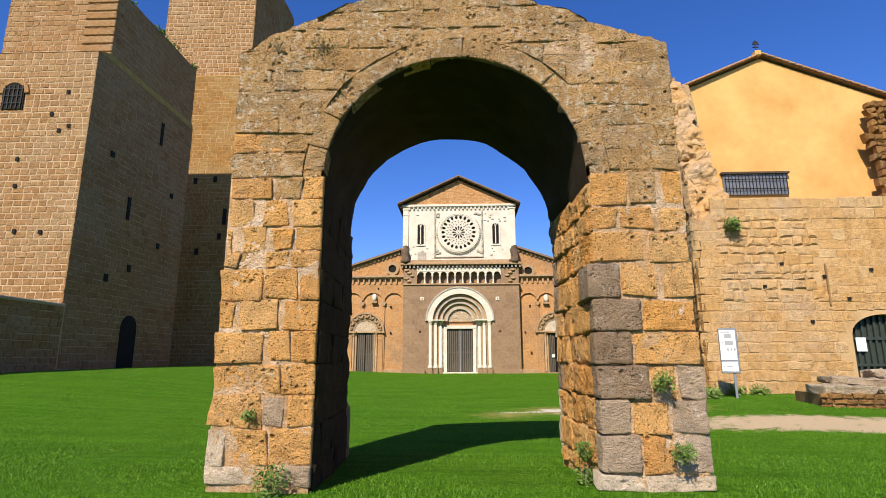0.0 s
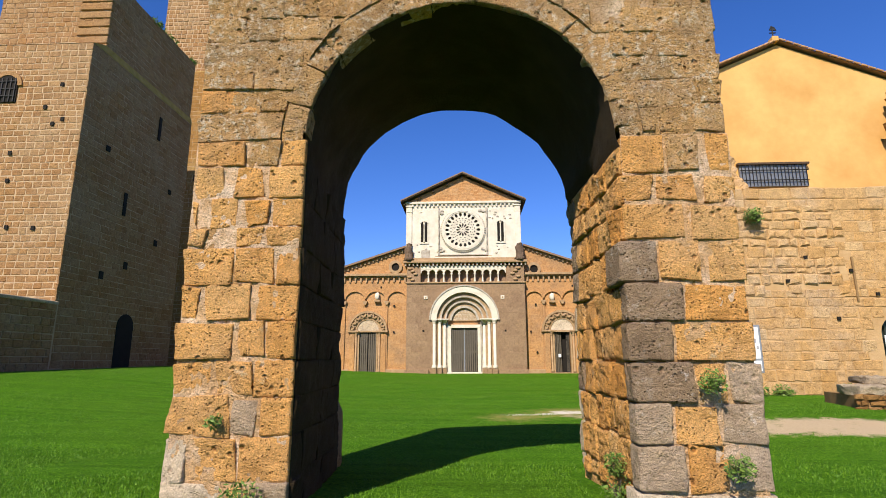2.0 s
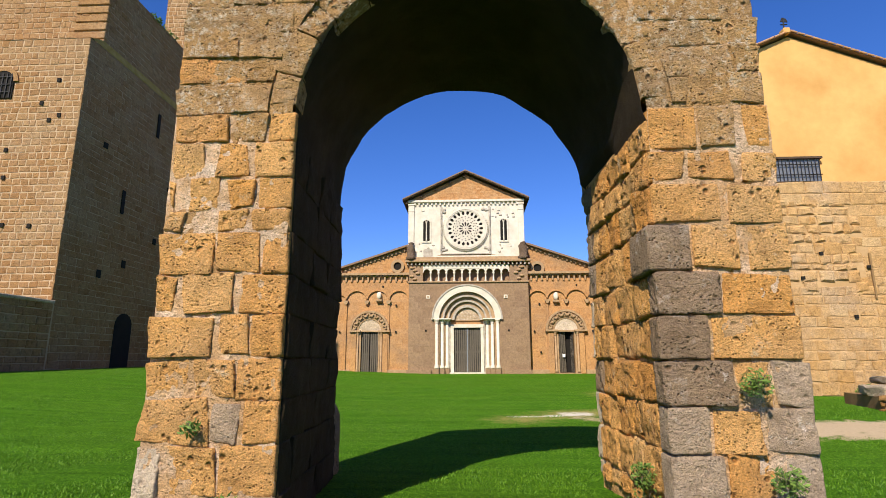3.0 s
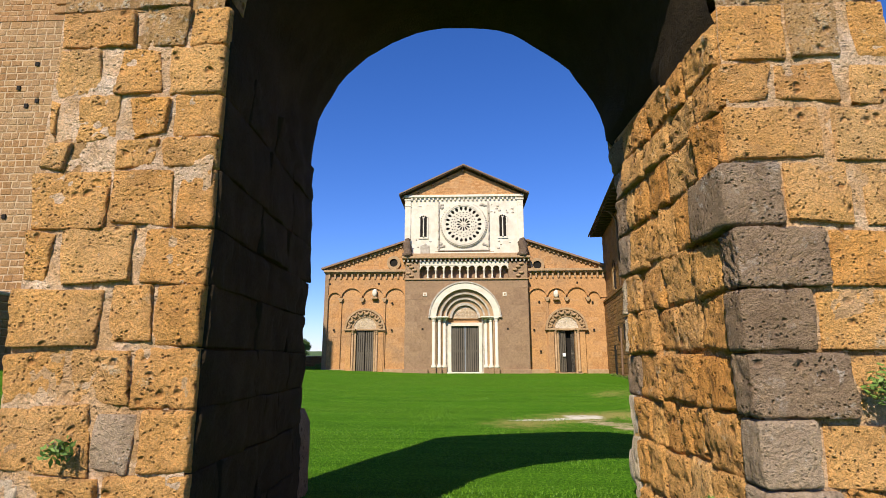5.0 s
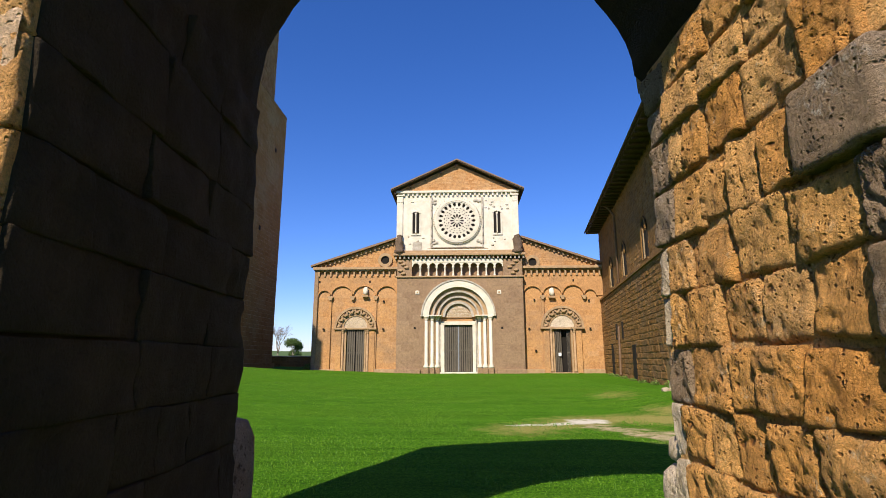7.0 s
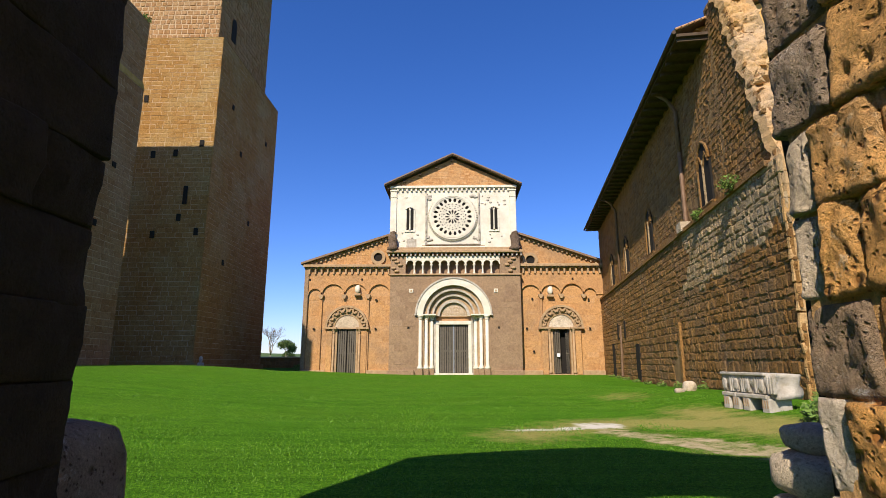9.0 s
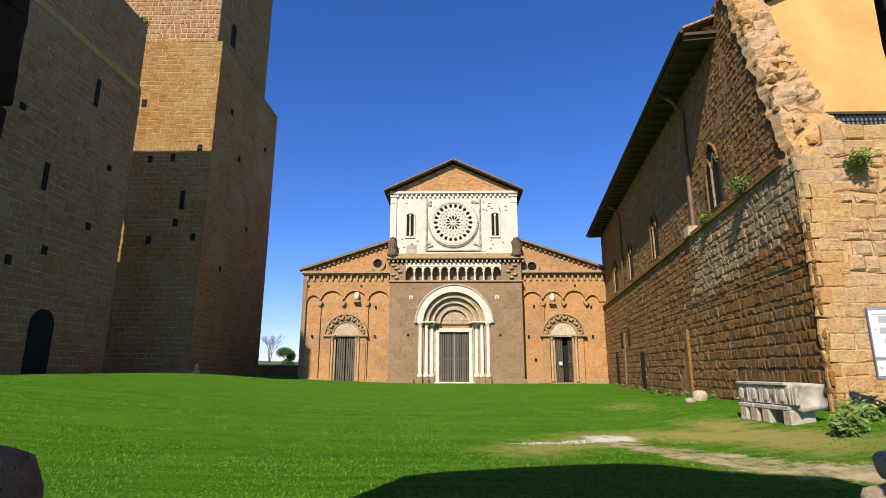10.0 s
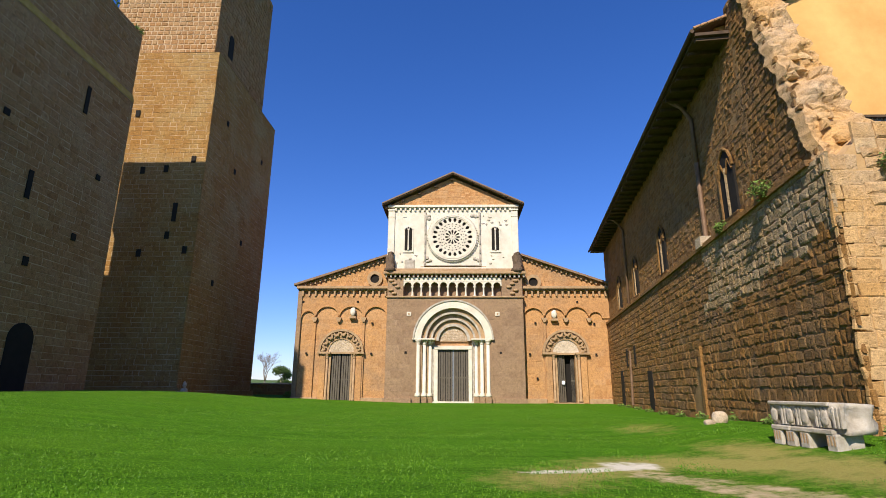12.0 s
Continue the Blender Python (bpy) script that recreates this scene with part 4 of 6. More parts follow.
def towers():
    x0, x1, y0, y1, top = -24.6, -18.6, 24.5, 34.2, 16.9
    up = (-24.9, -18.7, 25.5, 34.1, 21.4)
    tw, f1, f2, g1, g2 = tower("square_tower", "tall square medieval tower of small ochre stone blocks", x0, x1, y0, y1, -0.5, top, up, 1, None)
    # unseen block, added for the shadow it casts on the golden tower
    part("side_wing", B((-28.5, x0 + 0.03, y0 + 0.03, y1, -0.5, 13.4)), TOWER_BED, tw)
    near = lambda u, v: u > -22.5 and 3.2 < v < 9.5
    lay("stone_block", tw, TOWER, f1, x0, x1, 0, 10.5, (0.3, 0.36), (0.3, 0.6), 0.022, 21, single=near, gap=0.05)
    lay("stone_block", tw, TOWER, f1, x0, x1, 10.5, top, (0.3, 0.36), (0.3, 0.6), 0.022, 22, gap=0.05, rest="upper_masonry")
    lay("stone_block", tw, TOWER, f2, y0, y1, 0, top, (0.3, 0.38), (0.35, 0.8), 0.018, 23, gap=0.025, rest="side_masonry")
    lay("stone_block", tw, TOWER, g1, up[0], up[1], top + 0.4, up[4], (0.28, 0.34), (0.3, 0.6), 0.025, 24, gap=0.035, rest="top_masonry")
    lay("stone_block", tw, TOWER, g2, up[2], up[3], top + 0.4, up[4], (0.28, 0.36), (0.35, 0.8), 0.018, 25, gap=0.025, rest="top_side_masonry")
    for i in range(9):
        z = top + 0.6 + i * 0.5
        part("quoin", B((up[1] - 1.7, up[1] + 0.03, up[2] - 0.06, up[2] + 0.2, z, z + 0.36), bevel=0.03), TOWER, tw, "long projecting quoin")
    for x, z in ((-21.55, 7.28), (-20.24, 7.23), (-19.62, 12.74), (-20.1, 12.5), (-20.6, 13.4), (-22.0, 11.0), (-19.9, 14.6), (-21.9, 9.6)):
        slit(tw, x, y0 - 0.03, z, 0.17, 0.2, "y", "putlog_hole")
    for y, z, h in ((28.34, 9.5, 1.3), (30.67, 15.0, 1.5), (26.5, 12.0, 0.3), (31.5, 8.0, 0.35), (29.0, 6.2, 0.4), (27.2, 5.4, 0.4), (32.4, 11.5, 0.3)):
        slit(tw, x1 + 0.02, y, z, 0.25 if h > 1 else 0.3, h, "x", "slit")
    win = part("window", P([(-23.35, 13.7), (-22.2, 13.7)] + arc(-22.78, 14.6, 0.57, 0, 180, 10), y0 - 0.04, y0 + 0.02), DARK, tw, "arched barred window")
    for k in range(5):
        part("bar", B((-23.25 + k * 0.23, -23.2 + k * 0.23, y0 - 0.09, y0 - 0.05, 13.72, 15.0)), IRON, win)
    for z in (14.0, 14.4, 14.8):
        part("bar", B((-23.32, -22.24, y0 - 0.1, y0 - 0.06, z, z + 0.04)), IRON, win)
    part("surround", ring(-22.78, 14.6, 0.57, 0.8, y0 - 0.07, y0 + 0.02), TOWER, win)
    # doorway is a near-black sheet on the wall face, for its inner shade
    part("doorway", P([(28.9, 0.6), (30.3, 0.6)] + arc(29.6, 2.9, 0.7, 0, 180, 10), x1 - 0.01, x1 + 0.03, "x"), DARK, tw, "arched doorway drawn as a near-black sheet of shade")
    rng = random.Random(5)
    for k in range(9):
        u = rng.uniform(26, 34)
        V, F = leaves((up[1] - 0.1, u, up[4] + 0.05), 0.3, 60, rng, 0.09, 0.6)
        raw("wall_plant", V, F, LEAF, tw, "tuft growing on the wall head", shade=False)
    # the lower wall that runs out from the tower
    w = thing("garden_wall", "low stone wall in shade running out from the tower", "wall")
    part("core", B((-19.2, -18.45, 8.0, 24.5, -0.3, 3.6)), TOWER_BED, w)
    lay("stone_block", w, TOWER, lambda u, v, h: (-18.45 + h, u, v), 14.0, 24.4, 0, 3.65, (0.28, 0.4), (0.35, 0.7), 0.04, 31, gap=0.03)
    part("coping", B((-19.3, -18.36, 8.0, 24.45, 3.6, 3.75), bevel=0.03), PALE, w)

    x0, x1, y0, y1, top = -27.0, -16.95, 40.0, 52.0, 24.4
    up = (-25.6, -17.72, 40.7, 50.4, 37.0)
    tw, f1, f2, g1, g2 = tower("square_tower", "taller square tower of golden tuff with a set-back upper stage", x0, x1, y0, y1, -0.5, top, up, 2, None)
    lay("stone_block", tw, TOWER_GOLD, f1, x0, x1, 0, top, (0.3, 0.36), (0.35, 0.8), 0.016, 41, gap=0.025)
    lay("stone_block", tw, TOWER_GOLD, f2, y0, y1, 0, top, (0.32, 0.4), (0.4, 0.9), 0.016, 42, gap=0.022, rest="side_masonry")
    lay("stone_block", tw, TOWER, g1, up[0], up[1], top + 0.4, up[4], (0.36, 0.44), (0.35, 0.55), 0.035, 43, gap=0.07, rest="top_masonry")
    lay("stone_block", tw, TOWER, g2, up[2], up[3], top + 0.4, up[4], (0.36, 0.44), (0.4, 0.8), 0.04, 44, gap=0.03, rest="top_side_masonry")
    for x, z in ((-21.2, 15.2), (-19.6, 15.3), (-18.9, 10.6), (-18.6, 12.2), (-17.8, 16.0), (-20.6, 9.4), (-17.6, 9.6), (-22.2, 19.5)):
        slit(tw, x, y0 - 0.03, z, 0.3, 0.5 if z != 12.2 else 1.3, "y", "putlog_hole")
    for y, z, h in ((44.5, 17.0, 0.4), (47.0, 12.0, 0.4), (43.0, 8.0, 0.4), (49.5, 20.0, 0.4), (42.5, 20.0, 0.4)):
        slit(tw, x1 + 0.02, y, z, 0.3, h, "x", "putlog_hole")
    part("window", P([(42.7, 26.0), (43.5, 26.0)] + arc(43.1, 27.6, 0.4, 0, 180, 8), up[1] - 0.01, up[1] + 0.04, "x"), DARK, tw, "tall arched window opening")
    part("plinth", B((x0 - 0.1, x1 + 0.25, y0 - 0.2, y0 + 0.1, -0.5, 0.9), (x1 - 0.1, x1 + 0.25, y0, y1, -0.5, 0.75)), TOWER_GOLD, tw)
    b = thing("stone_bench", "long low stone bench beside a short bollard", "bench")
    part("slab", B((-19.3, -16.2, 38.5, 39.2, 0.15, 0.72), bevel=0.04), PALE, b)
    p = thing("bollard", "short pale stone bollard at the lawn edge", "bollard")
    part("shaft", lathe([(0.2, 0.0), (0.2, 0.8), (0.16, 0.9)], -15.75, 38.6, 10), PALE, p, shade=True)
    part("knob", lathe([(0.05, 0.9), (0.12, 1.05), (0.1, 1.2), (0.03, 1.3)], -15.75, 38.6, 10), PALE, p, shade=True)


towers()


# ---- the church ----
CX = -0.15


def dentils(name, x0, x1, z, w, h, y0, y1, material, parent, pitch, slope=0.0, arches=False):
    """A row of corbels under a cornice; with arches, small round heads between them."""
    n = max(1, round((x1 - x0) / pitch))
    p = (x1 - x0) / n
    for i in range(n + 1):
        x = x0 + i * p
        dz = slope * (x - x0)
        bm = P([(x - w / 2, z + dz), (x + w / 2, z + dz), (x + w / 2, z + dz + h), (x - w / 2, z + dz + h)], y0, y1)
        if arches and i < n:
            ring(x + p / 2, z + dz + h * 0.6, p / 2 - w * 0.35, p / 2, y0 + 0.03, y1, 180, 0, 6, bm)
        part(name, bm, material, parent)


def door_leaf(parent, x0, x1, y, z0, z1, name="door", turn=0.0):
    m = Matrix.Translation((x0, y, 0)) @ Matrix.Rotation(radians(turn), 4, "Z") @ Matrix.Translation((-x0, -y, 0))
    # leaf is near-black so the plank gaps show painted shade
    d = part(name, B((x0 + 0.02, x1 - 0.02, y, y + 0.08, z0, z1), m=m), DARK, parent, "dark plank door leaf")
    n = max(4, int((x1 - x0) / 0.17))
    for i in range(n):
        a, b = lerp(x0 + 0.03, x1 - 0.03, i / n), lerp(x0 + 0.03, x1 - 0.03, (i + 1) / n)
        part("plank", B((a + 0.022, b - 0.022, y - 0.05, y, z0 + 0.03, z1 - 0.03), m=m), WOOD, d)
    part("rail", B((x0 + 0.03, x1 - 0.03, y - 0.045, y - 0.02, lerp(z0, z1, 0.44), lerp(z0, z1, 0.47)), m=m), WOOD, d)
    return d


def column(name, x, y, z0, z1, r, material, parent):
    c = part(name, lathe([(r * 1.7, z0), (r * 1.7, z0 + 0.12), (r * 1.35, z0 + 0.16), (r * 1.45, z0 + 0.22), (r, z0 + 0.28), (r * 0.94, z1 - 0.32)], x, y, 12), material, parent, shade=True)
    part("capital", lathe([(r, z1 - 0.32), (r * 1.15, z1 - 0.3), (r * 1.05, z1 - 0.26), (r * 1.5, z1 - 0.1), (r * 1.8, z1 - 0.06), (r * 1.8, z1)], x, y, 12), material, c, shade=True)
    return c


def side_bay(ch, spans, cols, door, x0, x1, rev, ocu, seed):
    """One aisle front with blind arches, a portal and an oculus."""
    Y = 46.2
    part("aisle_wall", P([(x0, -0.5), (door[0], -0.5), (door[0], door[2]), (door[1], door[2]), (door[1], -0.5), (x1, -0.5), (x1, 8.25), (x0, 8.25)], Y, Y + 0.6), FACADE, ch)
    dc = (door[0] + door[1]) / 2
    clear = lambda u, v: not (abs(u - dc) < 1.75 and v < 3.7) and not (math.hypot(u - dc, v - 3.5) < 1.8 and v > 3.4)
    lay("ashlar", ch, FACADE, lambda u, v, h: (u, Y - h + 0.008, v), x0, x1, 0.0, 5.9, (0.36, 0.46), (0.5, 1.0), 0.012, seed, keep=clear, gap=0.014, bev=0.008, wob=0.006, rest="ashlar_facing")
    # spandrels over the blind arches
    pts = [(x0, 7.65), (x0, 6.0)]
    for a, b in spans:
        r = (b - a) / 2
        pts += [(a, 6.0)] + arc((a + b) / 2, 6.0, r, 180, 0, 12, rz=min(r, 0.85)) + [(b, 6.0)]
    pts += [(x1, 6.0), (x1, 7.65)]
    clean = [p for i, p in enumerate(pts) if i == 0 or math.dist(p, pts[i - 1]) > 1e-3]
    part("arcade_spandrel", P(clean, Y - 0.09, Y), FACADE, ch)
    for a, b in spans:
        r = (b - a) / 2
        m = Matrix.Translation((0, 0, 6.0)) @ Matrix.Diagonal((1, 1, min(r, 0.85) / r, 1)) @ Matrix.Translation((0, 0, -6.0))
        bm = ring((a + b) / 2, 6.0, r - 0.01, r + 0.075, Y - 0.15, Y - 0.05, n=14)
        bm.transform(m)
        part("arch_moulding", bm, FACADE, ch)
    for x, low in cols:
        if low:
            part("lesene", B((x - 0.1, x + 0.1, Y - 0.13, Y, 0.0, 5.75), bevel=0.02), FACADE, ch)
        part("corbel", P([(x - 0.08, 5.7), (x + 0.08, 5.7), (x + 0.19, 5.92), (x + 0.19, 6.02), (x - 0.19, 6.02), (x - 0.19, 5.92)], Y - 0.24, Y), CARVED, ch, "carved corbel")
    part("plinth", B((x0 - 0.06, door[0] - 0.84, Y - 0.2, Y, -0.5, 0.32), bevel=0.02), CARVED, ch)
    part("plinth", B((door[1] + 0.84, x1 + 0.06, Y - 0.2, Y, -0.5, 0.32), bevel=0.02), CARVED, ch)
    part("cornice", B((x0 - 0.15, x1 + 0.1, Y - 0.38, Y + 0.3, 8.15, 8.36), (x0 - 0.08, x1 + 0.05, Y - 0.26, Y, 8.05, 8.15), bevel=0.02), CARVED, ch, "moulded stone cornice")
    dentils("table_corbel", x0 + 0.3, x1 - 0.2, 7.62, 0.13, 0.42, Y - 0.2, Y - 0.02, CARVED, ch, 0.46, arches=True)
    # gable half above, under the raking roof
    hi, lo = (x1, x0) if not rev else (x0, x1)
    zt = lambda x: lerp(8.55, 10.75, (x - lo) / (hi - lo))
    out = [(lo, 8.3), (hi, 8.3), (hi, zt(hi)), (lo, zt(lo))]
    part("raking_wall", P(out, Y - 0.04, Y + 0.5), FACADE, ch)
    lay("ashlar", ch, FACADE, lambda u, v, h: (u, Y - 0.04 - h + 0.006, v), x0, x1, 8.4, 10.7, (0.28, 0.36), (0.35, 0.7), 0.014, seed + 3, keep=lambda u, v: v + 0.25 < zt(u) and math.hypot(u - ocu[0], v - ocu[1]) > 0.62, gap=0.014, bev=0.008, wob=0.008, rest="gable_ashlar")
    s = (zt(x1) - zt(x0)) / (x1 - x0)
    dentils("raking_corbel", x0 + 0.1, x1 - 0.1, zt(x0) - 0.36, 0.12, 0.26, Y - 0.2, Y, CARVED, ch, 0.36, slope=s)
    e = 0.35
    part("raking_roof", P([(x0 - e * (not rev), zt(x0 - e * (not rev)) - 0.06), (x1 + e * rev, zt(x1 + e * rev) - 0.06), (x1 + e * rev, zt(x1 + e * rev) + 0.1), (x0 - e * (not rev), zt(x0 - e * (not rev)) + 0.1)], Y - 0.42, 78), TILE, ch)
    ring_ob = part("oculus", ring(ocu[0], ocu[1], 0.34, 0.58, Y - 0.2, Y + 0.02, 0, 360, 24), CARVED, ch, "round oculus with moulded ring")
    part("opening", P(arc(ocu[0], ocu[1], 0.36, 0, 345, 23), Y - 0.07, Y - 0.045), DARK, ring_ob)
    for dx, dz in ((-3.2, 7.2), (1.1, 7.2), (-2.2, 5.65), (2.3, 5.6), (-2.7, 3.4), (2.3, 3.4), (-2.2, 1.7)):
        x = dc + dx * 0.95
        if x0 + 0.3 < x < x1 - 0.3:
            slit(ch, x, Y - 0.1, dz, 0.14, 0.16, "y", "putlog_hole")
    # portal
    pt = part("portal", ring(dc, 3.5, 1.5, 1.66, Y - 0.34, Y, n=24), CARVED, ch, "carved round-arched side portal")
    part("carved_band", ring(dc, 3.5, 1.1, 1.5, Y - 0.2, Y, n=24), CARVED, pt)
    bm = bmesh.new()
    for i in range(17):
        a = radians(6 + 168 * i / 16)
        c = Vector((dc + 1.3 * math.cos(a), Y - 0.27, 3.5 + 1.3 * math.sin(a)))
        q = B((-0.07, 0.07, -0.08, 0.08, -0.16, 0.16), bevel=0.02)
        q.transform(Matrix.Translation(c) @ Matrix.Rotation(math.pi / 2 - a + (0.5 if i % 2 else -0.5), 4, "Y"))
        me = bpy.data.meshes.new("tmp")
        q.to_mesh(me)
        bm.from_mesh(me)
        q.free()
        bpy.data.meshes.remove(me)
    part("carved_leaves", bm, CARVED, pt)
    part("tympanum", P([(dc - 1.08, 3.42)] + arc(dc, 3.5, 1.08, 180, 0, 16) + [(dc + 1.08, 3.42)], Y - 0.1, Y + 0.1), PALE, pt, "pale plain tympanum")
    part("inner_ring", ring(dc, 3.5, 0.94, 1.09, Y - 0.16, Y, n=20), CARVED, pt)
    part("impost", B((dc - 1.7, door[0] - 0.02, Y - 0.36, Y, 3.36, 3.52), bevel=0.02), CARVED, pt)
    part("impost", B((door[1] + 0.02, dc + 1.7, Y - 0.36, Y, 3.36, 3.52), bevel=0.02), CARVED, pt)
    part("lintel", B((door[0], door[1], Y - 0.12, Y + 0.05, door[2], 3.5)), CARVED, pt)
    for sgn, xd in ((-1, door[0]), (1, door[1])):
        part("jamb", B((min(xd, xd + sgn * 0.14), max(xd, xd + sgn * 0.14), Y - 0.12, Y, 0, 3.36)), CARVED, pt)
        column("colonnette", xd + sgn * 0.26, Y - 0.17, 0.1, 3.36, 0.085, CARVED, pt)
        part("pier", B((min(xd + sgn * 0.38, xd + sgn * 0.82), max(xd + sgn * 0.38, xd + sgn * 0.82), Y - 0.2, Y, 0, 3.36), bevel=0.02), FACADE, pt)
    part("step", B((door[0] - 0.4, door[1] + 0.4, Y - 0.45, Y + 0.6, -0.4, 0.06), bevel=0.02), CARVED, pt)
    return pt, dc


def bust(ch, x, z):
    bm = bmesh.new()
    bmesh.ops.create_icosphere(bm, subdivisions=2, radius=0.26)
    for v in bm.verts:
        v.co = Vector((v.co.x * 0.85, v.co.y * 0.7, v.co.z * 1.3)) * (1 + 0.25 * noise.noise(v.co * 6)) + Vector((x, 46.0, z + 0.12))
    part("carved_boss", bm, MARBLE, ch, "weathered white marble boss on a corbel", True)
    part("boss_shelf", B((x - 0.25, x + 0.25, 45.85, 46.2, z - 0.38, z - 0.2), bevel=0.03), CARVED, ch)


def pierced(cx, cz, y, r0, r1, a, half, ha, hr, taper=0.0):
    """One sector of a marble disc with an oval hole cut through it."""
    bm = bmesh.new()
    rows = []
    at = lambda u, v: (lambda q, r: (cx + r * math.cos(q), cz + r * math.sin(q)))(a + u * half, (r0 + r1) / 2 + v * (r1 - r0) / 2)
    for i in range(16):
        c, d = math.cos(math.pi * i / 8), math.sin(math.pi * i / 8)
        m = max(abs(c), abs(d))
        o, h = at(c / m, d / m), at(c * ha * (1 + taper * d), d * hr)
        rows.append([bm.verts.new((o[0], y - 0.05, o[1])), bm.verts.new((h[0], y - 0.05, h[1])), bm.verts.new((h[0], y + 0.06, h[1]))])
    for p, q in zip(rows, rows[1:] + rows[:1]):
        bm.faces.new((p[0], q[0], q[1], p[1]))
        bm.faces.new((p[1], q[1], q[2], p[2]))
    return bm


def rose(ch, cx, cz, y):
    r = part("rose_window", ring(cx, cz, 1.56, 1.84, y - 0.1, y + 0.05, 0, 360, 48), MARBLE, ch, "marble rose window with petal tracery")
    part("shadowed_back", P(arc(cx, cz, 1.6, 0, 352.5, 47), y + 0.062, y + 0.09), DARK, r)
    part("bead_ring", ring(cx, cz, 1.66, 1.72, y - 0.13, y - 0.09, 0, 360, 48), MARBLE, r)
    for i in range(60):
        bm = bmesh.new()
        a = 2 * math.pi * i / 60
        c = Vector((cx + 1.9 * math.cos(a), y + 0.02, cz + 1.9 * math.sin(a)))
        bmesh.ops.create_cube(bm, size=0.11, matrix=Matrix.Translation(c) @ Matrix.Rotation(-a, 4, "Y"))
        part("ring_dentil", bm, MARBLE, r)
    for r0, r1, n, off, ha, hr, taper in ((1.12, 1.57, 22, 0.0, 0.62, 0.74, 0.15), (0.94, 1.12, 22, 0.5, 0.52, 0.55, 0.0), (0.78, 0.94, 24, 0.0, 0.42, 0.5, 0.0), (0.62, 0.78, 12, 0.5, 0.42, 0.62, 0.0), (0.14, 0.62, 12, 0.0, 0.68, 0.86, 0.1)):
        for k in range(n):
            part("tracery_piece", pierced(cx, cz, y, r0, r1, 2 * math.pi * (k + off) / n, math.pi / n, ha, hr, taper), MARBLE, r)
    part("hub", ring(cx, cz, 0.05, 0.15, y - 0.08, y + 0.05, 0, 360, 16), MARBLE, r)


def bifora(parent, x, y, z0, z1, w, material, label):
    b = part("twin_window", B((x - w - 0.12, x - w, y - 0.06, y + 0.05, z0, z1), (x + w, x + w + 0.12, y - 0.06, y + 0.05, z0, z1), (x - w - 0.12, x + w + 0.12, y - 0.08, y + 0.05, z0 - 0.14, z0)), material, parent, label)
    part("opening", P([(x - w, z0), (x + w, z0), (x + w, z1)] + arc(x + w / 2, z1, w / 2, 0, 180, 6) + arc(x - w / 2, z1, w / 2, 0, 180, 6), y - 0.02, y), DARK, b)
    part("mullion", lathe([(0.09, z0), (0.055, z0 + 0.1), (0.055, z1 - 0.12), (0.1, z1)], x, y - 0.06, 8), material, b, shade=True)
    part("head", ring(x - w / 2, z1, w / 2 - 0.03, w / 2 + 0.09, y - 0.1, y + 0.02, n=8), material, b)
    part("head", ring(x + w / 2, z1, w / 2 - 0.03, w / 2 + 0.09, y - 0.1, y + 0.02, n=8), material, b)
    return b


def guardian(ch, x, y, z, h, seed):
    """A worn carved figure block, kept as one plain shape."""
    bm = lathe([(0.42, z), (0.42, z + 0.25), (0.3, z + 0.32), (0.36, z + 0.7), (0.3, z + h * 0.75), (0.2, z + h * 0.85), (0.22, z + h * 0.95), (0.05, z + h)], x, y, 12)
    for v in bm.verts:
        v.co += Vector((noise.noise(v.co * 3 + Vector((seed, 0, 0))), noise.noise(v.co * 3 + Vector((0, seed, 0))), 0)) * 0.16
    part("carved_finial", bm, DARKSTONE, ch, "weathered dark carved finial on the cornice", True)


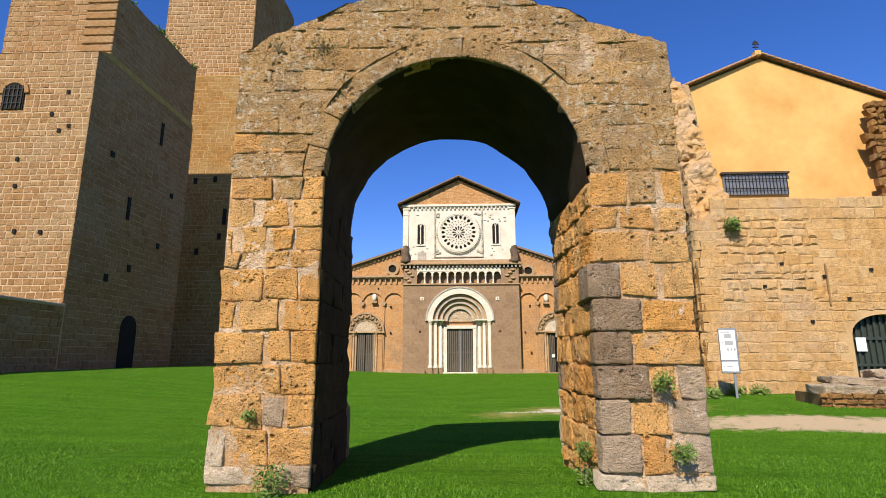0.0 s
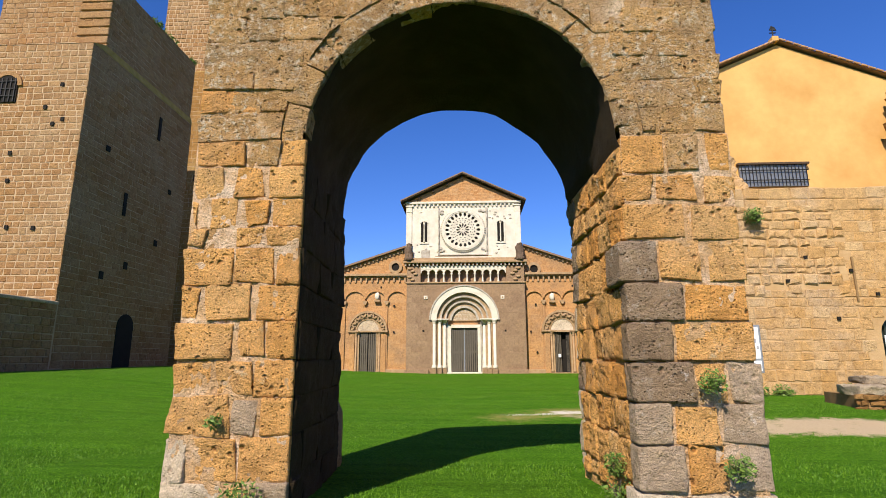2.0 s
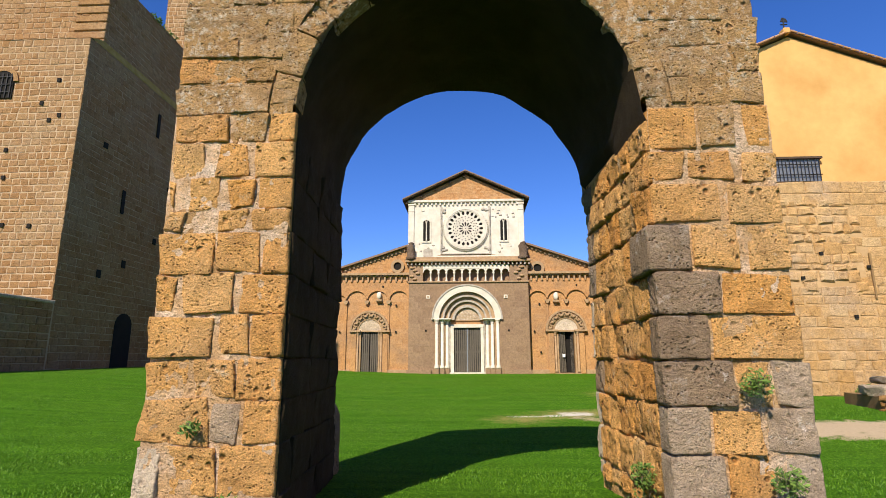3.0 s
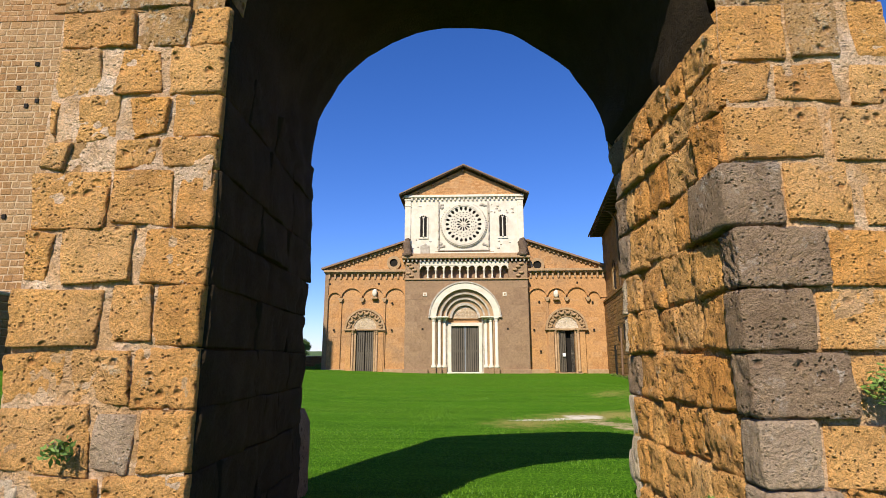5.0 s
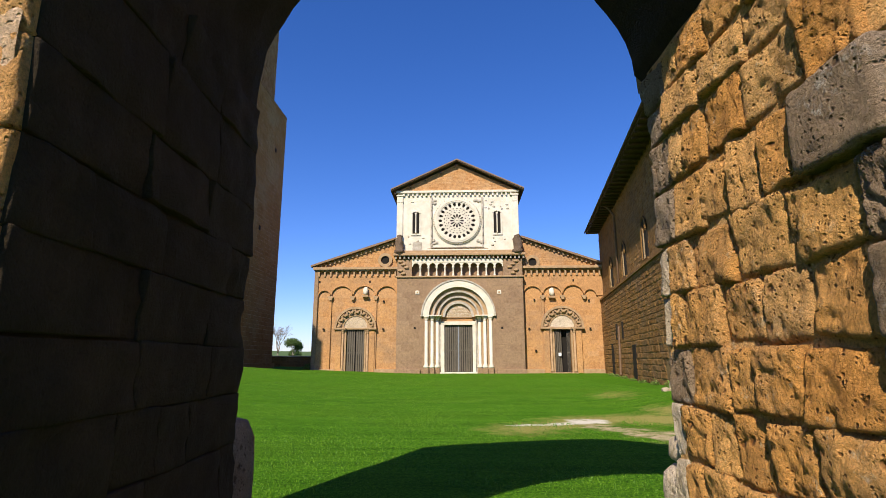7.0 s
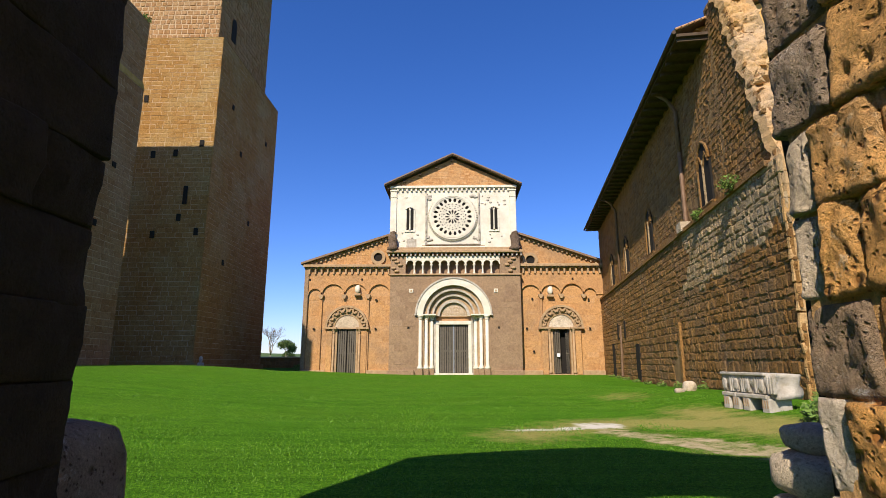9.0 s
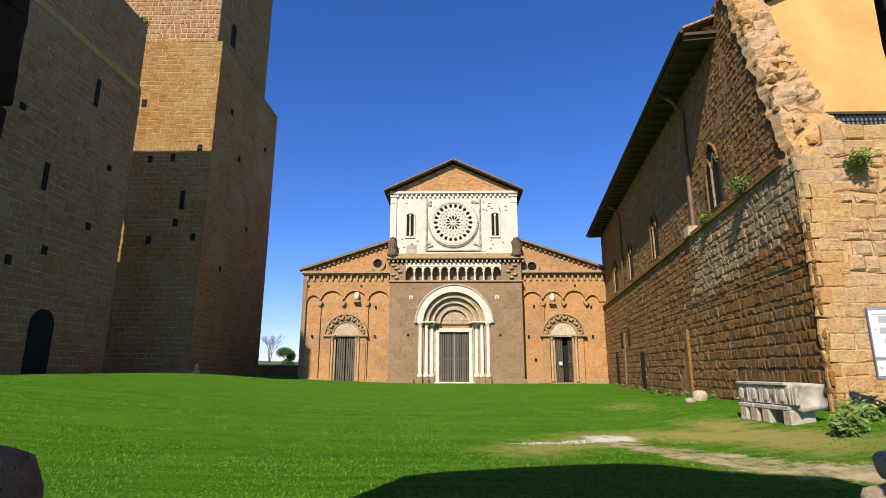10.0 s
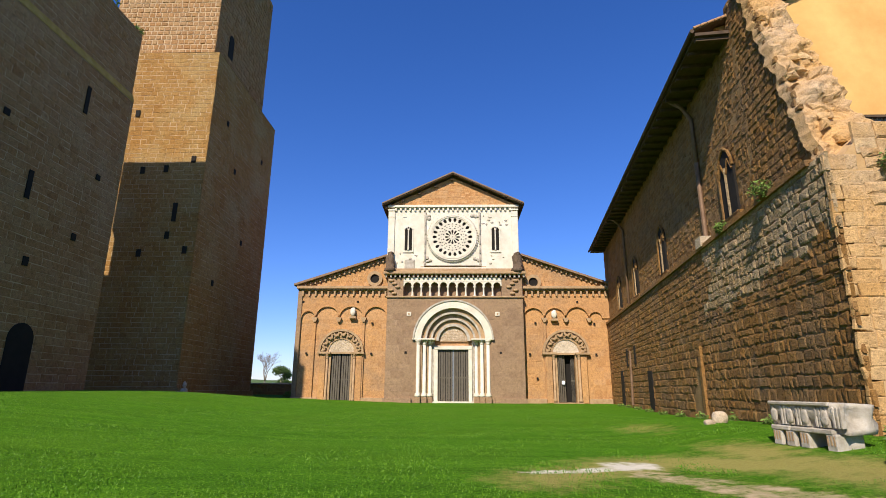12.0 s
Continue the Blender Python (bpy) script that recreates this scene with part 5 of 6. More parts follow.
def church():
    ch = thing("church", "Romanesque church front of ochre tuff with white marble rose window", "church")
    pt, dc = side_bay(ch, [(-11.4, -10.4), (-10.35, -8.62), (-8.58, -6.8), (-6.7, -5.05)], [(-10.38, 1), (-8.6, 0), (-6.75, 1)], (-9.02, -7.57, 3.39), -11.7, -5.0, False, (-6.04, 8.95), 51)
    door_leaf(pt, -9.02, -8.295, 46.3, 0.06, 3.39)
    door_leaf(pt, -8.295, -7.57, 46.3, 0.06, 3.39)
    part("corner_pier", B((-11.75, -11.42, 46.02, 46.2, -0.5, 8.05), bevel=0.02), PEPERINO, ch)
    pt, dc = side_bay(ch, [(5.0, 6.5), (6.55, 8.05), (8.1, 9.75), (9.8, 10.75)], [(6.52, 1), (8.08, 0), (9.78, 0)], (7.32, 8.6, 3.36), 4.95, 11.3, True, (5.82, 8.68), 61)
    leaf = door_leaf(pt, 7.32, 7.95, 46.3, 0.06, 3.36, turn=12)
    part("notice", B((7.6, 7.82, 46.2, 46.22, 1.3, 1.55)), WHITE, leaf, "small white notice")
    # near-black sheet painted as the unlit inside behind the open door
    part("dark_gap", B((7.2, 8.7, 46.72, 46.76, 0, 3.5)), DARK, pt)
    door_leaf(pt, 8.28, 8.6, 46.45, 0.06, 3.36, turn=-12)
    # near-black sheet as shade behind the left door
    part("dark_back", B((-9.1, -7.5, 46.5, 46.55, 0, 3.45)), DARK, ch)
    bust(ch, -7.55, 6.3)
    bust(ch, 7.25, 6.15)
    # middle block with the great portal
    y0, y1, sp, R = 45.6, 46.5, 4.35, 2.32
    part("middle_wall", P([(-5.0, -0.5), (CX - R, -0.5), (CX - R, sp)] + arc(CX, sp, R, 180, 0, 28)[1:-1] + [(CX + R, sp), (CX + R, -0.5), (4.95, -0.5), (4.95, 7.45), (-5.0, 7.45)], y0, y1), PEPERINO, ch)
    lay("ashlar", ch, PEPERINO, lambda u, v, h: (u, y0 - h + 0.006, v), -5.0, 4.95, 0.3, 7.4, (0.4, 0.5), (0.5, 1.1), 0.011, 71, keep=lambda u, v: not (abs(u - CX) < 3.0 and v < sp) and math.hypot(u - CX, v - sp) > 3.05, gap=0.012, bev=0.008, wob=0.006, rest="ashlar_facing")
    part("plinth", B((-5.1, CX - 2.95, y0 - 0.22, y0, -0.5, 0.32), bevel=0.02), PEPERINO, ch)
    part("plinth", B((CX + 2.95, 5.05, y0 - 0.22, y0, -0.5, 0.32), bevel=0.02), PEPERINO, ch)
    gp = part("great_portal", ring(CX, sp, 2.3, 2.82, y0 - 0.14, y0 + 0.1, n=36), MARBLE, ch, "deep white marble portal with stepped arches")
    part("outer_moulding", ring(CX, sp, 2.8, 2.92, y0 - 0.2, y0, n=36), MARBLE_DARK, gp)
    # inner marble orders use the darker marble to put the portal's shade in colour
    for r0, r1, ya, yb, mt in ((2.02, 2.32, 0.12, 0.7, CARVED), (1.9, 2.04, 0.08, 0.7, MARBLE_DARK), (1.62, 1.92, 0.35, 0.8, CARVED), (1.5, 1.64, 0.3, 0.8, MARBLE_DARK), (1.22, 1.52, 0.5, 0.9, CARVED), (1.04, 1.24, 0.46, 0.9, MARBLE_DARK)):
        part("arch_order", ring(CX, sp, r0, r1, y0 + ya, y0 + yb, n=32), mt, gp)
    part("tympanum", P([(CX - 1.06, sp - 0.05)] + arc(CX, sp, 1.06, 180, 0, 20) + [(CX + 1.06, sp - 0.05)], y0 + 0.66, y0 + 0.9), CARVED, gp, "net-patterned masonry tympanum")
    lay("lozenge", gp, PALE, lambda u, v, h: (u, y0 + 0.66 - h, v), CX - 1.0, CX + 1.0, sp, sp + 1.0, (0.11, 0.12), (0.12, 0.13), 0.012, 75, keep=lambda u, v: math.hypot(u - CX, v - sp) < 0.95, gap=0.02, bev=0.01, wob=0.004, rest="lozenge_facing")
    for sgn in (-1, 1):
        for off, yy in ((2.5, -0.02), (2.06, 0.2), (1.66, 0.42)):
            column("column", CX + sgn * off, y0 + yy, 0.42, sp, 0.13, MARBLE, gp)
            part("pedestal", B((CX + sgn * off - 0.2, CX + sgn * off + 0.2, y0 + yy - 0.2, y0 + yy + 0.3, -0.4, 0.42), bevel=0.03), PEPERINO, gp)
            a, b = sorted((CX + sgn * (off - 0.13), CX + sgn * (off - 0.27)))
            part("jamb_step", B((a, b, y0 + yy + 0.12, y0 + 0.9, 0, sp)), CARVED, gp)
        a, b = sorted((CX + sgn * 1.3, CX + sgn * 2.95))
        part("impost", B((a, b, y0 - 0.16, y0 + 0.62, sp, sp + 0.1), bevel=0.02), MARBLE, gp)
        a, b = sorted((CX + sgn * 1.1, CX + sgn * 1.36))
        part("door_jamb", B((a, b, y0 + 0.4, y0 + 0.7, -0.1, 3.98), bevel=0.02), MARBLE, gp)
        a, b = sorted((CX + sgn * 1.36, CX + sgn * 1.5))
        part("door_jamb", B((a, b, y0 + 0.5, y0 + 0.8, -0.1, sp)), MARBLE_DARK, gp)
        slit(ch, CX + sgn * 3.4, y0 - 0.01, 3.45, 0.16, 0.16, "y", "putlog_hole")
        plq = part("plaque", B((CX + sgn * 3.22 - 0.16, CX + sgn * 3.22 + 0.16, y0 - 0.06, y0, 6.08, 6.38), bevel=0.02), MARBLE, ch, "small square marble plaque")
        part("recess", B((CX + sgn * 3.22 - 0.06, CX + sgn * 3.22 + 0.06, y0 - 0.068, y0 - 0.05, 6.15, 6.3)), CARVED, plq)
    part("lintel", B((CX - 1.36, CX + 1.36, y0 + 0.38, y0 + 0.75, 3.7, 3.98), bevel=0.02), MARBLE, gp)
    part("step", B((CX - 1.45, CX + 1.45, y0 - 0.1, y0 + 0.8, -0.4, 0.1), bevel=0.02), MARBLE, gp)
    door_leaf(gp, CX - 1.1, CX, y0 + 0.62, 0.1, 3.7)
    door_leaf(gp, CX, CX + 1.1, y0 + 0.62, 0.1, 3.7)
    part("meeting_strip", B((CX - 0.04, CX + 0.04, y0 + 0.56, y0 + 0.62, 0.1, 3.7)), STEEL, gp)
    # dwarf gallery
    part("string_course", B((-5.1, 5.05, y0 - 0.12, y0 + 0.3, 7.42, 7.54), bevel=0.02), CARVED, ch)
    part("gallery_pier", B((-5.0, -3.82, y0, y1, 7.54, 8.95), bevel=0.02), PEPERINO, ch)
    part("gallery_pier", B((3.42, 4.95, y0, y1, 7.54, 8.95), bevel=0.02), PEPERINO, ch)
    part("gallery_back", B((-3.9, 3.5, y0 + 0.62, y1, 7.4, 9.0)), PEPERINO, ch)
    gal = part("gallery", B((-3.82, 3.42, y0 - 0.02, y0 + 0.2, 8.62, 8.95)), MARBLE, ch, "white marble dwarf gallery of small arches")
    n = 11
    p = (3.42 + 3.82) / n
    for i in range(n):
        xa = -3.82 + i * p
        m = p / 2 - 0.06
        part("arch", P([(xa, 8.62), (xa, 8.3), (xa + 0.06, 8.3)] + arc(xa + p / 2, 8.32, m, 180, 0, 8) + [(xa + p - 0.06, 8.3), (xa + p, 8.3), (xa + p, 8.62)], y0, y0 + 0.2), MARBLE, gal)
        if i:
            part("column", lathe([(0.11, 7.54), (0.11, 7.62), (0.065, 7.68), (0.06, 8.14), (0.12, 8.26), (0.12, 8.3)], xa, y0 + 0.1, 8), MARBLE, gal, shade=True)
    dentils("table_corbel", -5.1, 5.05, 8.92, 0.12, 0.22, y0 - 0.2, y0 + 0.02, MARBLE_DARK, ch, 0.34, arches=True)
    part("main_cornice", B((-5.3, 5.2, y0 - 0.34, y0 + 0.7, 9.15, 9.36), bevel=0.03), CARVED, ch, "projecting stone cornice")
    part("parapet", B((-4.6, 4.3, y0 - 0.05, y0 + 0.2, 9.36, 9.62)), CARVED, ch)
    for sgn in (-1, 1):
        for k in range(5):
            boulder("carved_relief", CX + sgn * (4.35 + 0.28 * math.sin(k * 2.1)), y0 - 0.05, 7.75 + 0.24 * k, 0.2, 0.1, 0.1, CARVED, k + sgn, "weathered carved relief block", parent=ch, sub=2)
    # upper marble front
    U = 45.8
    part("upper_wall", B((-5.05, 4.72, U, U + 0.6, 9.3, 14.75)), MARBLE, ch, "white marble upper front")
    for xa, xb in ((-5.12, -4.62), (4.3, 4.79)):
        part("corner_pilaster", B((xa, xb, U - 0.1, U, 9.36, 14.2), (xa - 0.05, xb + 0.05, U - 0.16, U, 14.2, 14.34), (xa - 0.02, xb + 0.02, U - 0.13, U, 13.7, 13.78), bevel=0.02), MARBLE, ch)
    dentils("table_corbel", -4.55, 4.2, 14.22, 0.13, 0.24, U - 0.14, U, MARBLE, ch, 0.36, arches=True)
    part("upper_string", B((-5.2, 4.87, U - 0.2, U + 0.1, 14.46, 14.66), bevel=0.02), MARBLE, ch)
    rose(ch, -0.2, 12.1, U - 0.1)
    part("rose_frame", B((-2.35, -2.2, U - 0.1, U, 9.95, 14.1), (1.8, 1.95, U - 0.1, U, 9.95, 14.1), (-2.35, 1.95, U - 0.1, U, 9.85, 9.95), bevel=0.02), MARBLE_DARK, ch)
    rng = random.Random(8)
    for cx in (-1.95, 1.55):
        for cz in (10.3, 13.75):
            for k in range(4):
                boulder("carved_relief", cx + rng.uniform(-0.25, 0.25), U - 0.02, cz + rng.uniform(-0.2, 0.2), rng.uniform(0.1, 0.26), 0.07, rng.uniform(0.06, 0.14), MARBLE_DARK, k + cx, "worn marble relief", parent=ch, sub=2)
    for k in range(26):
        x = rng.choice((rng.uniform(-4.5, -2.5), rng.uniform(2.1, 4.2)))
        z = rng.choice((rng.uniform(9.8, 10.9), rng.uniform(13.0, 14.1)))
        boulder("carved_relief", x, U, z, rng.uniform(0.05, 0.14), 0.05, rng.uniform(0.04, 0.1), MARBLE_DARK, k, "worn marble relief", parent=ch, sub=1)
    for z in (10.4, 11.0, 11.7, 12.5, 13.2):
        for x in (-2.28, 1.88):
            boulder("carved_relief", x, U - 0.1, z, 0.06, 0.06, 0.24, MARBLE_DARK, z + x, "worn marble climbing relief", parent=ch, sub=2)
    bifora(ch, -3.55, U, 11.05, 12.75, 0.28, MARBLE, "marble twin-light window")
    bifora(ch, 3.05, U, 11.05, 12.75, 0.28, MARBLE, "marble twin-light window")
    ins = part("relief_panel", B((-3.8, -3.05, U - 0.05, U, 9.6, 10.35), bevel=0.01), MARBLE_DARK, ch, "small carved marble panel")
    part("inscription_bar", B((-2.6, 2.3, U - 0.012, U, 9.78, 9.83)), CARVED, ch)
    # brick gable and roof
    G = [(-5.1, 14.66), (4.77, 14.66), (-0.17, 16.95)]
    part("gable", P(G, U - 0.05, U + 0.5), BRICK, ch)
    lay("brick", ch, BRICK, lambda u, v, h: (u, U - 0.05 - h + 0.006, v), -5.0, 4.7, 14.68, 16.9, (0.13, 0.16), (0.3, 0.42), 0.012, 81, keep=lambda u, v: v + 0.12 < 16.95 - abs(u + 0.17) * 0.464, gap=0.014, bev=0.006, wob=0.004, rest="brick_facing")
    for sgn in (-1, 1):
        xe, ze, xr, zr = -0.17 + sgn * 5.42, 14.62, -0.17, 17.15
        part("nave_roof", P([(xe, ze), (xr, zr), (xr, zr + 0.1), (xe, ze + 0.1)], 45.2, 80), TILE, ch, "terracotta tiled nave roof")
        part("verge_board", P([(xe, ze - 0.08), (xr, zr - 0.08), (xr, zr), (xe, ze)], 45.25, 45.35), EAVE_WOOD, ch)
        part("eave_soffit", P([(xe, ze - 0.1), (xe - sgn * 0.6, ze + 0.18), (xe - sgn * 0.6, ze + 0.24), (xe, ze)], 45.3, 80), EAVE_WOOD, ch)
        dentils("purlin_end", min(xe, xr) + 0.3, max(xe, xr) - 0.1, (ze if sgn < 0 else zr) - 0.28, 0.14, 0.2, 45.5, 45.78, EAVE_WOOD, ch, 1.2, slope=-sgn * (zr - ze) / 5.42)
    guardian(ch, -4.85, 45.5, 9.36, 1.55, 1)
    guardian(ch, 4.6, 45.5, 9.36, 1.5, 4)
    part("body", B((-5.0, 4.7, 46.4, 80, 0, 14.7), (-11.6, 11.2, 46.8, 78, -0.5, 8.2)), FACADE, ch)


church()


# ---- the long building beside the lawn ----
P0, P1 = Vector((7.5, 17.2)), Vector((11.15, 46.9))
LONG = (P1 - P0).length
ALONG = (P1 - P0) / LONG
OUT = Vector((-ALONG.y, ALONG.x))
LEDGE = 5.6


def side(u, v, h, off=0.0):
    q = P0 + ALONG * u + OUT * (h + off)
    return (q.x, q.y, v)


def hall_wall_quad(bm, u0, u1, z0, z1, t0, t1):
    pts = [side(u, z, t) for z in (z0, z1) for t in (t0, t1) for u in (u0, u1)]
    v = [bm.verts.new(p) for p in pts]
    for f in ((0, 2, 3, 1), (4, 5, 7, 6), (0, 1, 5, 4), (2, 6, 7, 3), (0, 4, 6, 2), (1, 3, 7, 5)):
        bm.faces.new([v[i] for i in f])
    return bm


def ubox(*boxes):
    bm = bmesh.new()
    for b in boxes:
        hall_wall_quad(bm, *b)
    return bm


def hall():
    hb = thing("hall", "long rubble-walled hall with tiled roof and ochre stucco gable", "building")
    part("side_wall", ubox((0.3, LONG, -0.5, LEDGE - 0.05, -0.9, -0.05)), RUBBLE_BED, hb)
    part("upper_side_wall", ubox((3.6, LONG, LEDGE - 0.1, 11.5, -0.9, -0.27)), RUBBLE_BED, hb)
    grey = lambda u, v: u < 7.6 + 1.2 * noise.noise((v, 0, 0)) and v > 4.1 - 0.12 * u + 0.5 * noise.noise((u, v, 5))
    f = lambda u, v, h: side(u, v, h, -0.05)
    lay("rubble_stone", hb, RUBBLE, f, 0.0, 9.0, -0.1, 3.2, (0.18, 0.34), (0.16, 0.46), 0.03, 91, single=lambda u, v: u < 7, gap=0.022, bev=0.035, wob=0.03, keep=lambda u, v: not grey(u, v))
    lay("rubble_stone", hb, RUBBLE, f, 0.0, 9.0, 3.2, LEDGE, (0.17, 0.3), (0.16, 0.44), 0.03, 92, gap=0.022, bev=0.035, wob=0.03, keep=lambda u, v: not grey(u, v), rest="upper_rubble")
    lay("rubble_stone", hb, RUBBLE_PALE, f, 0.0, 9.0, 2.0, LEDGE, (0.17, 0.3), (0.16, 0.42), 0.034, 93, gap=0.022, bev=0.035, wob=0.035, keep=grey, rest="pale_rubble", label="greyer rubble masonry")
    lay("rubble_stone", hb, RUBBLE, lambda u, v, h: side(u, v, h, -0.06), 9.0, LONG, -0.1, LEDGE - 0.05, (0.22, 0.36), (0.28, 0.7), 0.038, 94, gap=0.03, bev=0.035, wob=0.025, rest="far_rubble", keep=lambda u, v: not (9.0 < u < 10.3 and v < 2.3 - (u - 9.0)))
    lay("rubble_stone", hb, RUBBLE, lambda u, v, h: side(u, v, h, -0.29), 3.9, LONG, LEDGE, 11.3, (0.17, 0.26), (0.2, 0.45), 0.036, 95, gap=0.02, bev=0.03, wob=0.025, rest="clerestory_rubble")
    part("ledge", ubox((0.6, LONG, LEDGE - 0.06, LEDGE + 0.08, -0.5, 0.05)), RUBBLE, hb, "projecting weathered stone ledge")
    part("buttress_face", ubox((8.9, 9.15, -0.3, 2.4, -0.3, 0.06)), RUBBLE, hb)
    # windows of the clerestory
    for u in (5.3, 13.3, 19.2, 24.4):
        w, z0, z1 = 0.55, 5.95, 7.4
        off = -0.22
        out = [(u - w, z0), (u + w, z0), (u + w, z1)] + [(u + w * c, z1 + 0.75 * s) for c, s in ((0.9, 0.35), (0.6, 0.72), (0.0, 1.0), (-0.6, 0.72), (-0.9, 0.35))] + [(u - w, z1)]
        bm = bmesh.new()
        lo, hi = [bm.verts.new(side(a, b, off - 0.06)) for a, b in out], [bm.verts.new(side(a, b, off + 0.025)) for a, b in out]
        bm.faces.new(hi)
        for i in range(len(out)):
            bm.faces.new((lo[i], lo[i - 1], hi[i - 1], hi[i]))
        # window light is a near-black panel, the shade inside put into its colour
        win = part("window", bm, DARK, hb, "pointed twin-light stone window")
        for k in range(len(out)):
            if k in (0,):
                continue
            a, b = out[k - 1], out[k]
            part("surround", rod([side(*a, off + 0.03), side(*b, off + 0.03)], 0.05, 6), RUBBLE, win)
        part("mullion", rod([side(u, z0, off + 0.04), side(u, z1 + 0.1, off + 0.04)], 0.05, 8), RUBBLE_PALE, win)
        part("sill", ubox((u - w - 0.15, u + w + 0.15, z0 - 0.12, z0, off - 0.1, off + 0.06)), RUBBLE, win)
        for sg in (-1, 1):
            part("light_head", rod([side(u + sg * 0.04, z1 - 0.1, off + 0.04), side(u + sg * w * 0.5, z1 + 0.3, off + 0.04), side(u + sg * w * 0.95, z1 - 0.1, off + 0.04)], 0.035, 6), RUBBLE, win)
    for u, z, h in ((24.6, 1.0, 2.2), (17.0, 0.9, 1.9)):
        # near-black block set in the wall as the doorway's shade
        part("doorway", ubox((u - 0.45, u + 0.45, 0, z + h * 0.5, -0.2, 0.0)), DARK, hb, "low doorway drawn as a near-black block of shade")
    for u in (20.2, 22.5):
        part("slit", ubox((u - 0.18, u + 0.18, 2.3, 3.3, -0.1, 0.01)), DARK, hb)
    # downpipes
    for u, z0, z1 in ((7.6, LEDGE + 0.1, 10.9), (21.5, 0.1, 10.9)):
        pipe = part("downpipe", rod([side(u, z1 + 0.3, 0.5), side(u, z1, 0.1), side(u, z1 - 0.5, -0.18), side(u, z0 + 3.0, -0.18)], 0.075, 8), COPPER, hb, "rusty downpipe", True)
        if z0 > 3:
            part("lower_length", rod([side(u, z0 + 3.0, -0.18), side(u, z0, -0.18)], 0.085, 8), COPPER, pipe)
            part("shoe", ubox((u - 0.25, u + 0.3, z0 - 0.1, z0 + 0.25, -0.3, 0.1)), PALE, pipe)
        else:
            part("lower_length", rod([side(u, z0 + 3.0, -0.02), side(u, z0, 0.06)], 0.075, 8), COPPER, pipe)
    # roof: eave line follows the slanting wall
    G0, ridge, far = 21.3, (12.85, 14.1), 46.9
    ea = [side(3.75, 11.38, 0.75), side(LONG + 0.3, 11.38, 0.75)]
    rz = [(12.85, 21.12, 13.78), (16.0, 47.2, 13.85)]
    oth = [(20.0, 21.12, 10.88), (22.6, 47.2, 10.9)]
    for k, (q, nm) in enumerate((((ea[0], ea[1], rz[1], rz[0]), "roof_slope"), ((oth[0], rz[0], rz[1], oth[1]), "roof_slope"))):
        bm = bmesh.new()
        lo, hi = [bm.verts.new(Vector(p) - Vector((0, 0, 0.02))) for p in q], [bm.verts.new(Vector(p) + Vector((0, 0, 0.02))) for p in q]
        bm.faces.new(hi)
        bm.faces.new(lo[::-1])
        for i in range(4):
            bm.faces.new((lo[i], lo[i - 1], hi[i - 1], hi[i]))
        part(nm, bm, TILE, hb, "brown tiled roof slope")
    part("eave_soffit", ubox((3.8, LONG + 0.2, 11.2, 11.3, -0.5, 0.7)), EAVE_WOOD, hb, "dark timber eave")
    for i in range(37):
        part("rafter_tail", ubox((3.9 + i * 0.7, 4.02 + i * 0.7, 11.08, 11.22, -0.4, 0.66)), EAVE_WOOD, hb)
    part("gutter", rod([side(3.75, 11.34, 0.78), side(LONG + 0.3, 11.34, 0.78)], 0.07, 8), EAVE_WOOD, hb, "dark metal gutter")
    bm = bmesh.new()
    for a, b in ((ea[0], rz[0]), (rz[0], oth[0])):
        a, b = Vector(a), Vector(b)
        for i in range(26):
            p, q = a.lerp(b, i / 26), a.lerp(b, (i + 0.9) / 26)
            rod([p + Vector((0, -0.03, 0.03)), q + Vector((0, -0.03, 0.045))], [0.042, 0.034], 6, bm)
    part("verge_tiles", bm, TERRA, hb)
    # stucco gable
    gw = part("gable_wall", P([(8.8, 6.2), (18.4, 6.2), (18.4, 11.4), (12.85, 13.66), (8.0, 11.62), (8.8, 11.3)], G0, G0 + 0.6), STUCCO, hb, "ochre stuccoed gable wall")
    vane = part("weather_vane", rod([(12.7, 21.2, 13.8), (12.7, 21.2, 14.45)], 0.025, 6), IRON, hb, "small iron weather vane on a stub")
    part("stub", B((12.58, 12.84, 21.05, 21.4, 13.7, 13.94), bevel=0.03), STUCCO, vane)
    part("pennant", P([(12.58, 14.28), (12.86, 14.25), (12.8, 14.4), (12.66, 14.46)], 21.18, 21.22), IRON, vane)
    part("scroll", rod([(12.58, 21.2, 14.15), (12.82, 21.2, 14.15)], 0.025, 6), IRON, vane)
    gr = part("grille_window", B((10.72, 13.25, 21.2, 21.32, 7.62, 8.5)), STEEL, hb, "wide low barred window")
    for i in range(19):
        x = 10.78 + i * 0.134
        part("bar", rod([(x, 21.14, 7.62), (x, 21.14, 8.48)], 0.018, 6), IRON, gr)
    for z in (7.85, 8.25):
        part("bar", rod([(10.72, 21.12, z), (13.25, 21.12, z)], 0.018, 6), IRON, gr)
    part("lintel", B((10.65, 13.32, 21.1, 21.3, 8.48, 8.56)), EAVE_WOOD, gr)
    # stone lower front
    Y = P0.y
    f = lambda u, v, h: (u, Y + 0.05 - h, v)
    gate = (12.05, 14.1, 1.9)
    part("front_wall", P([(7.8, -0.5), (gate[0], -0.5), (gate[0], gate[2])] + arc(13.08, gate[2], 1.03, 180, 0, 12, rz=0.62) + [(gate[1], -0.5), (21.0, -0.5), (21.0, 6.2), (8.6, 6.2), (7.8, 5.4)], Y + 0.05, Y + 1.0), FRONT_BED, hb)
